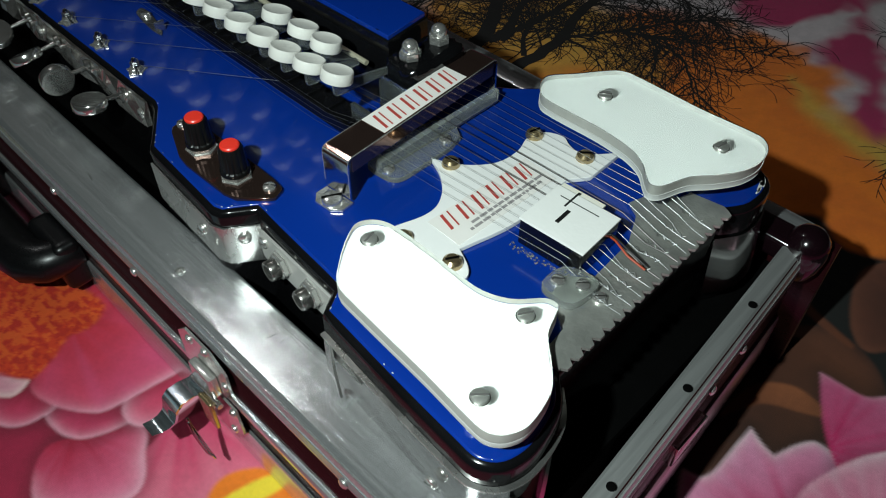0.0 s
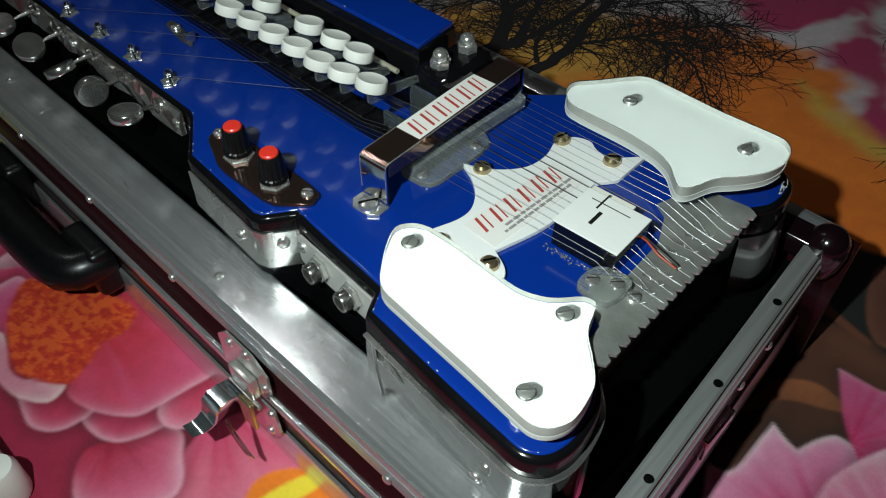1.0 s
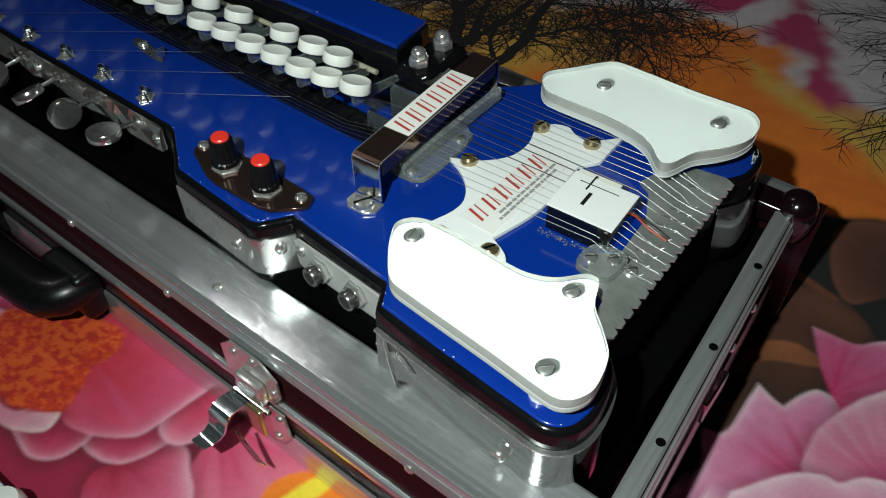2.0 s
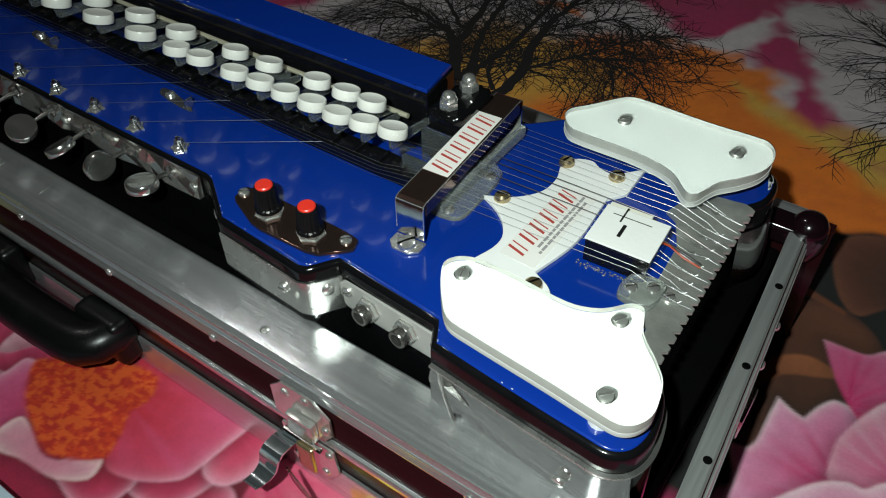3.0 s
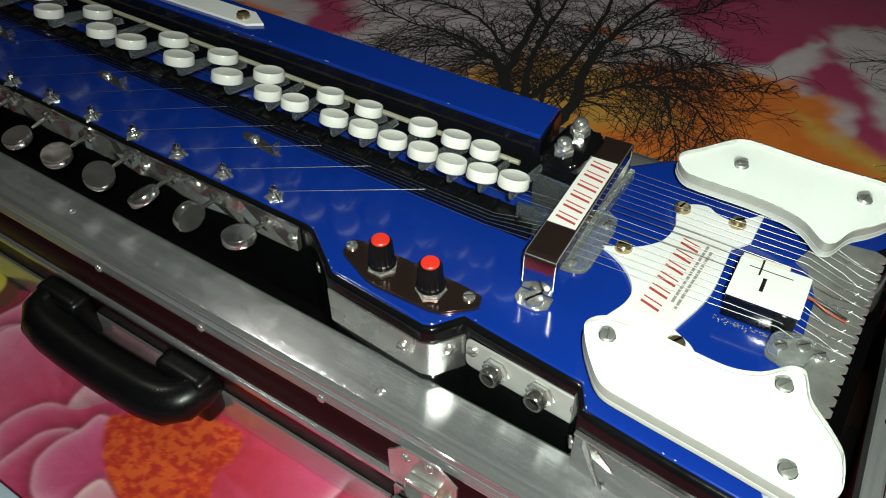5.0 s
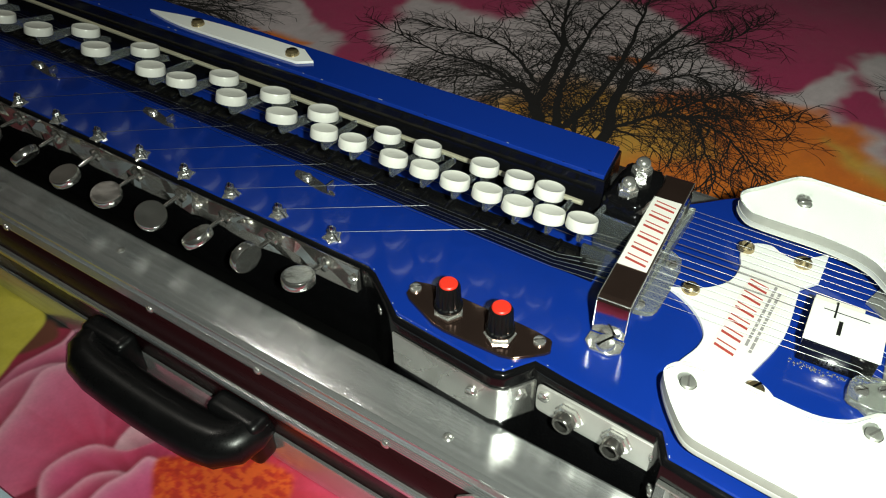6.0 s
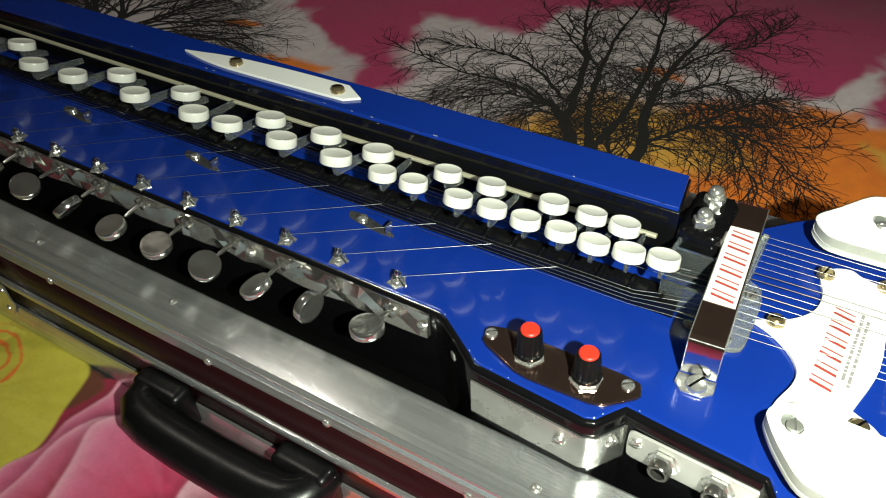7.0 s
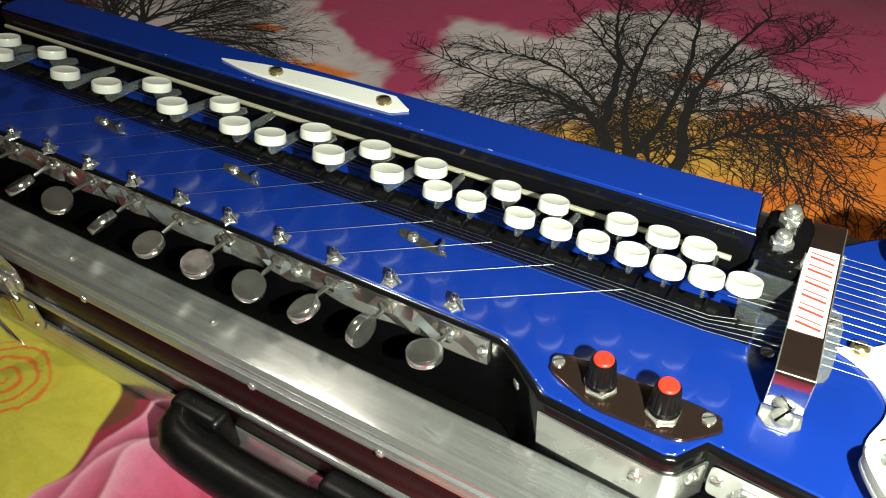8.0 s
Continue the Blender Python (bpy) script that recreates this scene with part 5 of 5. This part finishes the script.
def marks(parent, ax, x, y0, length, height, z):
    """Six plain slanted red marks in a row, in the place of a brand name."""
    w = length / 6
    for i in range(6):
        bm = bmesh.new()
        for a, b, wd in ((0.10, 0.34, 0.16), (0.54, 0.76, 0.08)):
            q = [(x + height / 2, y0 + w * (i + a)), (x + height / 2, y0 + w * (i + a + wd)), (x - height / 2, y0 + w * (i + b + wd)), (x - height / 2, y0 + w * (i + b))]
            vs = [bm.verts.new((px, py, z)) for px, py in q] + [bm.verts.new((px, py, z + 0.0002)) for px, py in q]
            for k in range(4):
                bm.faces.new((vs[k], vs[(k + 1) % 4], vs[4 + (k + 1) % 4], vs[4 + k]))
            bm.faces.new(vs[:4]), bm.faces.new(vs[4:])
        bm.transform(ax)
        part("red_mark", bm, INK_RED, parent)


cover()

# white ornament with brass screws and a label
orn = [(-0.236, 0.2735, 1), (-0.224, 0.2680), (-0.213, 0.2590), (-0.2065, 0.2480), (-0.2065, 0.2370), (-0.2115, 0.2200), (-0.209, 0.2080), (-0.196, 0.2060), (-0.165, 0.2150), (-0.1610, 0.2230), (-0.1655, 0.2290), (-0.1765, 0.2345, 1),
       (-0.1690, 0.2700), (-0.1715, 0.3130, 1), (-0.1635, 0.3240, 1), (-0.1640, 0.3530, 1), (-0.1790, 0.3370), (-0.1890, 0.3380), (-0.1960, 0.3415), (-0.2060, 0.3375), (-0.2105, 0.3270), (-0.2065, 0.3130), (-0.2080, 0.2970), (-0.2190, 0.2830)]
orn_ob = part("white_ornament", slab(curve_through(orn, 4), DECK + 0.0004, DECK + 0.0030, 0.0005), WHITE, zither, "white cut-out ornament plate")
for bx, by, tt in ((-0.2245, 0.2775, 20), (-0.2085, 0.3300, 75), (-0.1755, 0.3345, 40), (-0.2010, 0.2190, 10), (-0.1720, 0.2245, 60)):
    add_screw(BRASS_SCREW, BRASS_SLOT, orn_ob, bx, by, DECK + 0.0030, tt, None, 0.0039)
ax = Matrix.Translation((-0.1905, 0.2360, 0)) @ pose(0, 0, 0, 0, 0, -1.5)
st = new_box(-0.0105, 0.0125, 0.0, 0.0740, DECK + 0.00305, DECK + 0.0033)
st.transform(ax)
lab = part("label_sticker", st, PAPER, orn_ob, "paper label with red marks and fine grey lines")
marks(lab, ax, -0.0035, 0.0035, 0.0670, 0.0115, DECK + 0.0034)
for k, (xa, ya, yb) in enumerate(((0.0055, 0.016, 0.070), (0.0088, 0.012, 0.066))):
    yy, r2 = ya, random.Random(k)
    while yy < yb:
        l = r2.uniform(0.0015, 0.006)
        bm = new_box(xa - 0.0008, xa + 0.0008, yy, min(yb, yy + l), DECK + 0.0034, DECK + 0.0036)
        bm.transform(ax)
        part("grey_line", bm, INK_GREY, lab)
        yy += l + 0.0009

# the two white hand guards on spacers
def guard(name, pts, top, label, screws):
    poly = offset(curve_through(pts, 4), -0.0006)
    g = part(name, slab(poly, top - 0.0102, top - 0.0066, 0.0004, 0.0004), GUARD_WHITE, zither, label)
    clear = part("clear_layer", slab(poly, top - 0.0065, top, 0.0007), GUARD_CLEAR, g, "thick clear acrylic layer with sawn grey edges")
    clear.visible_shadow = False
    clear.data.materials.append(EDGE)
    for f in clear.data.polygons:
        f.material_index = 0 if abs(f.normal.z) > 0.5 else 1
    for sx, sy, tt in screws:
        part("spacer", lathe([(0.006, DECK), (0.006, top - 0.0106)], 14, Matrix.Translation((sx, sy, 0))), WHITE, g)
        s = add_screw(PLATE_SCREW, PLATE_SLOT, g, sx, sy, top + 0.0003, tt, None, 0.0016)
        placed("washer", WASHER, s, Matrix.Translation((0, 0, -0.0003)))


WASHER = mesh_of("washer", lathe([(0.0044, -0.0001), (0.0044, 0.0004), (0.0038, 0.0005)], 20), STEEL)
front_guard = [(-0.1905, 0.1665), (-0.2020, 0.1780), (-0.2105, 0.1900), (-0.2140, 0.1990), (-0.2095, 0.2070), (-0.2000, 0.2110), (-0.1760, 0.2115), (-0.1450, 0.2105), (-0.1300, 0.2160), (-0.1190, 0.2275), (-0.1120, 0.2285),
               (-0.1085, 0.2220), (-0.1045, 0.2125), (-0.0925, 0.2005), (-0.0850, 0.1905), (-0.0815, 0.1730), (-0.0850, 0.1630), (-0.0920, 0.1580), (-0.1020, 0.1580), (-0.1280, 0.1605), (-0.1760, 0.1640)]
guard("front_guard", [(x, y + 0.0015) for x, y in front_guard[::-1]], 0.1790, "white acrylic guard under a clear layer", ((-0.2000, 0.1968, 105), (-0.1180, 0.2140, 60), (-0.1040, 0.1698, 45)))
rear_guard = [(-0.2205, 0.3485), (-0.2230, 0.3580), (-0.2140, 0.3700), (-0.1990, 0.3905), (-0.1900, 0.3940), (-0.1430, 0.3930), (-0.1080, 0.3945), (-0.1005, 0.3890), (-0.0975, 0.3770), (-0.1000, 0.3640), (-0.1080, 0.3510), (-0.1170, 0.3400), (-0.1225, 0.3250),
              (-0.1265, 0.3215), (-0.1310, 0.3245), (-0.1400, 0.3330), (-0.1520, 0.3380), (-0.1730, 0.3405), (-0.2110, 0.3405)]
guard("rear_guard", rear_guard, 0.1830, "white acrylic guard under a clear layer", ((-0.1880, 0.3650, 35), (-0.1170, 0.3710, 80)))

# pickup box
ax = Matrix.Translation((-0.1430, 0.2770, 0)) @ pose(0, 0, 0, 0, 0, 3)
bm = new_box(-0.0185, 0.0185, -0.0160, 0.0160, DECK + 0.0005, 0.1767, 0.0008)
bm.transform(ax)
pick = part("pickup", bm, BLACK, zither, "black pickup box with a white painted top")
bm = new_box(-0.0190, 0.0190, -0.0165, 0.0165, 0.1768, 0.1780, 0.0005)
bm.transform(ax)
part("pickup_top", bm, CARD, pick, "hand-painted white top")
bm = bmesh.new()
box(bm, -0.0074, -0.0064, 0.0050, 0.0180, 0.1780, 0.1783)
box(bm, -0.0042, -0.0022, -0.0070, 0.0035, 0.1780, 0.1785)
box(bm, -0.0130, 0.0100, 0.0098, 0.0103, 0.1780, 0.1782)
bm.transform(ax)
part("pickup_mark", bm, WIRE_BLACK, pick)
bm = new_box(-0.0185, 0.0070, 0.0166, 0.0215, 0.1745, 0.1762, 0.0004)
bm.transform(ax)
part("backing_strip", bm, CREAM, pick, "yellowed card strip")
rng = random.Random(44)
bm = bmesh.new()
for k in range(110):
    cx, cy, r = rng.uniform(-0.021, 0.021), -0.0170 - abs(rng.gauss(0, 0.0022)), rng.uniform(0.0002, 0.0007)
    lathe([(r, 0), (0.6 * r, 0.7 * r), (0, r)], 5, Matrix.Translation((cx, cy, DECK + 0.0001)), bm)
bm.transform(ax)
tagged(part("glue_crumbs", bm, FROST, pick, "crumbs of dried glue"), kind="stuff")
part("pickup_lead", tube([(-0.1270, 0.2880, 0.1700), (-0.1210, 0.2860, 0.1715), (-0.1120, 0.2840, 0.1690), (-0.1020, 0.2850, 0.1660)], 0.0006, 7), WIRE_ORANGE, pick, "orange pickup wire")
part("pickup_lead", tube([(-0.1270, 0.2890, 0.1710), (-0.1200, 0.2885, 0.1700), (-0.1110, 0.2860, 0.1700), (-0.1025, 0.2870, 0.1665)], 0.0006, 7), WIRE_BLACK, pick, "black pickup wire")

# tailpiece of dull sheet metal with a toothed edge
tail = [(-0.1070, 0.2130), (-0.0960, 0.2130)]
teeth = 18
for i in range(teeth):
    ya, yb = 0.2135 + 0.1415 * i / teeth, 0.2135 + 0.1415 * (i + 1) / teeth
    h = yb - ya
    tail += [(-0.0965, ya + 0.0004), (-0.0935, ya + 0.30 * h), (-0.0935, ya + 0.70 * h), (-0.0965, yb - 0.0004)]
tail += [(-0.1000, 0.3560), (-0.1180, 0.3530), (-0.1210, 0.3440), (-0.1310, 0.3430), (-0.1370, 0.3230), (-0.1290, 0.3180), (-0.1200, 0.2980), (-0.1180, 0.2640), (-0.1280, 0.2560), (-0.1250, 0.2430), (-0.1090, 0.2320)]
tail_ob = part("tailpiece", slab([Vector(p) for p in tail], DECK + 0.0004, DECK + 0.0022), TAIL, zither, "dull grey toothed metal tailpiece", smooth=25)
part("tail_apron", new_box(-0.0985, -0.0972, 0.2150, 0.3540, 0.1520, DECK + 0.0003), TAIL, tail_ob)
blk = part("string_block", slab(curve_through([(-0.1320, 0.2440), (-0.1240, 0.2410), (-0.1130, 0.2430), (-0.1110, 0.2600), (-0.1170, 0.2640), (-0.1310, 0.2590)], 3), DECK + 0.0024, DECK + 0.0070, 0.0008), FROST, zither, "clear acrylic string block")
for sx, sy in ((-0.1265, 0.2490), (-0.1165, 0.2550)):
    add_screw(SMALL, SMALL_SLOT, blk, sx, sy, DECK + 0.0070, 45, None, 0.0018)
add_screw(SMALL, SMALL_SLOT, tail_ob, -0.1080, 0.2580, DECK + 0.0022, 45, None, 0.0018)

# strings: front group past the keys, rear group from the bridge, all to the tailpiece
rng = random.Random(8)
COUNT = 16
for i in range(COUNT):
    f = i / (COUNT - 1)
    yb, yt = 0.2480 + 0.0885 * f, 0.2560 + 0.0830 * f
    wound = i in (6, 8, 9)
    tooth_y = 0.2135 + 0.1415 * (int((yt - 0.2135) / 0.1415 * teeth) + 0.5) / teeth
    pts = [(-0.247, yb, 0.1722), (-0.19, yb + 0.45 * (yt - yb), 0.1720), (-0.1310, yt, 0.1705 if 0.05 < f < 0.62 else 0.1722), (-0.1120, yt + 0.55 * (tooth_y - yt) + rng.uniform(-0.0022, 0.0022), 0.1655 + rng.uniform(-0.001, 0.001)), (-0.1030, tooth_y + rng.uniform(-0.0012, 0.0012), DECK + 0.0036), (-0.0950, tooth_y, DECK + 0.0026)]
    if i < 5:
        yk = 0.2420 + 0.0030 * i
        pts = [(-0.945, yk - 0.004, 0.1690), (-0.60, yk, 0.1695), (-0.30, yk + 0.002, 0.1705)] + pts
    elif i < 8:
        pts = [(-0.945, 0.272 + 0.003 * (i - 5), 0.1760), (-0.30, 0.272 + 0.004 * (i - 5), 0.1740)] + pts
    else:
        pts = [(-0.2620, yb, 0.1700)] + pts
    part("string", tube(pts, 0.00024 if wound else 0.00009, 6), STRING_DARK if wound else STRING, zither)
    if i % 4 != 1:
        y = tooth_y
        part("string_twist", tube([(-0.1150 + 0.0014 * k, y + 0.0010 * math.sin(k * 1.9), DECK + 0.0042 + 0.0009 * math.cos(k * 1.9)) for k in range(11)], 0.00018, 5), STRING, zither)
for i, px in enumerate(PEGS):
    py = 0.2035 - 0.010 * (-0.431 - px) / 0.44
    part("string", tube([(px, py, DECK + 0.0050), (px + 0.083, 0.2545, 0.1688)], 0.00012, 6), STRING, zither)


# ---- a second thing on the sheet, seen only at its corner ----
def pale_box():
    b = thing("pale_blue_box", 0, 0, 0, "pale blue plastic box with white end caps", "box")
    part("box_shell", new_box(-0.98, -0.352, -0.16, 0.0035, 0.0005, 0.026, 0.003), PALE_BLUE, b)
    for x, y in ((-0.349, -0.004), (-0.336, -0.026)):
        part("end_cap", lathe([(0.0, 0.0005), (0.011, 0.0005), (0.012, 0.004), (0.012, 0.026), (0.010, 0.031), (0, 0.032)], 20, Matrix.Translation((x, y, 0))), KEYCAP, b, "white rounded end cap")


pale_box()
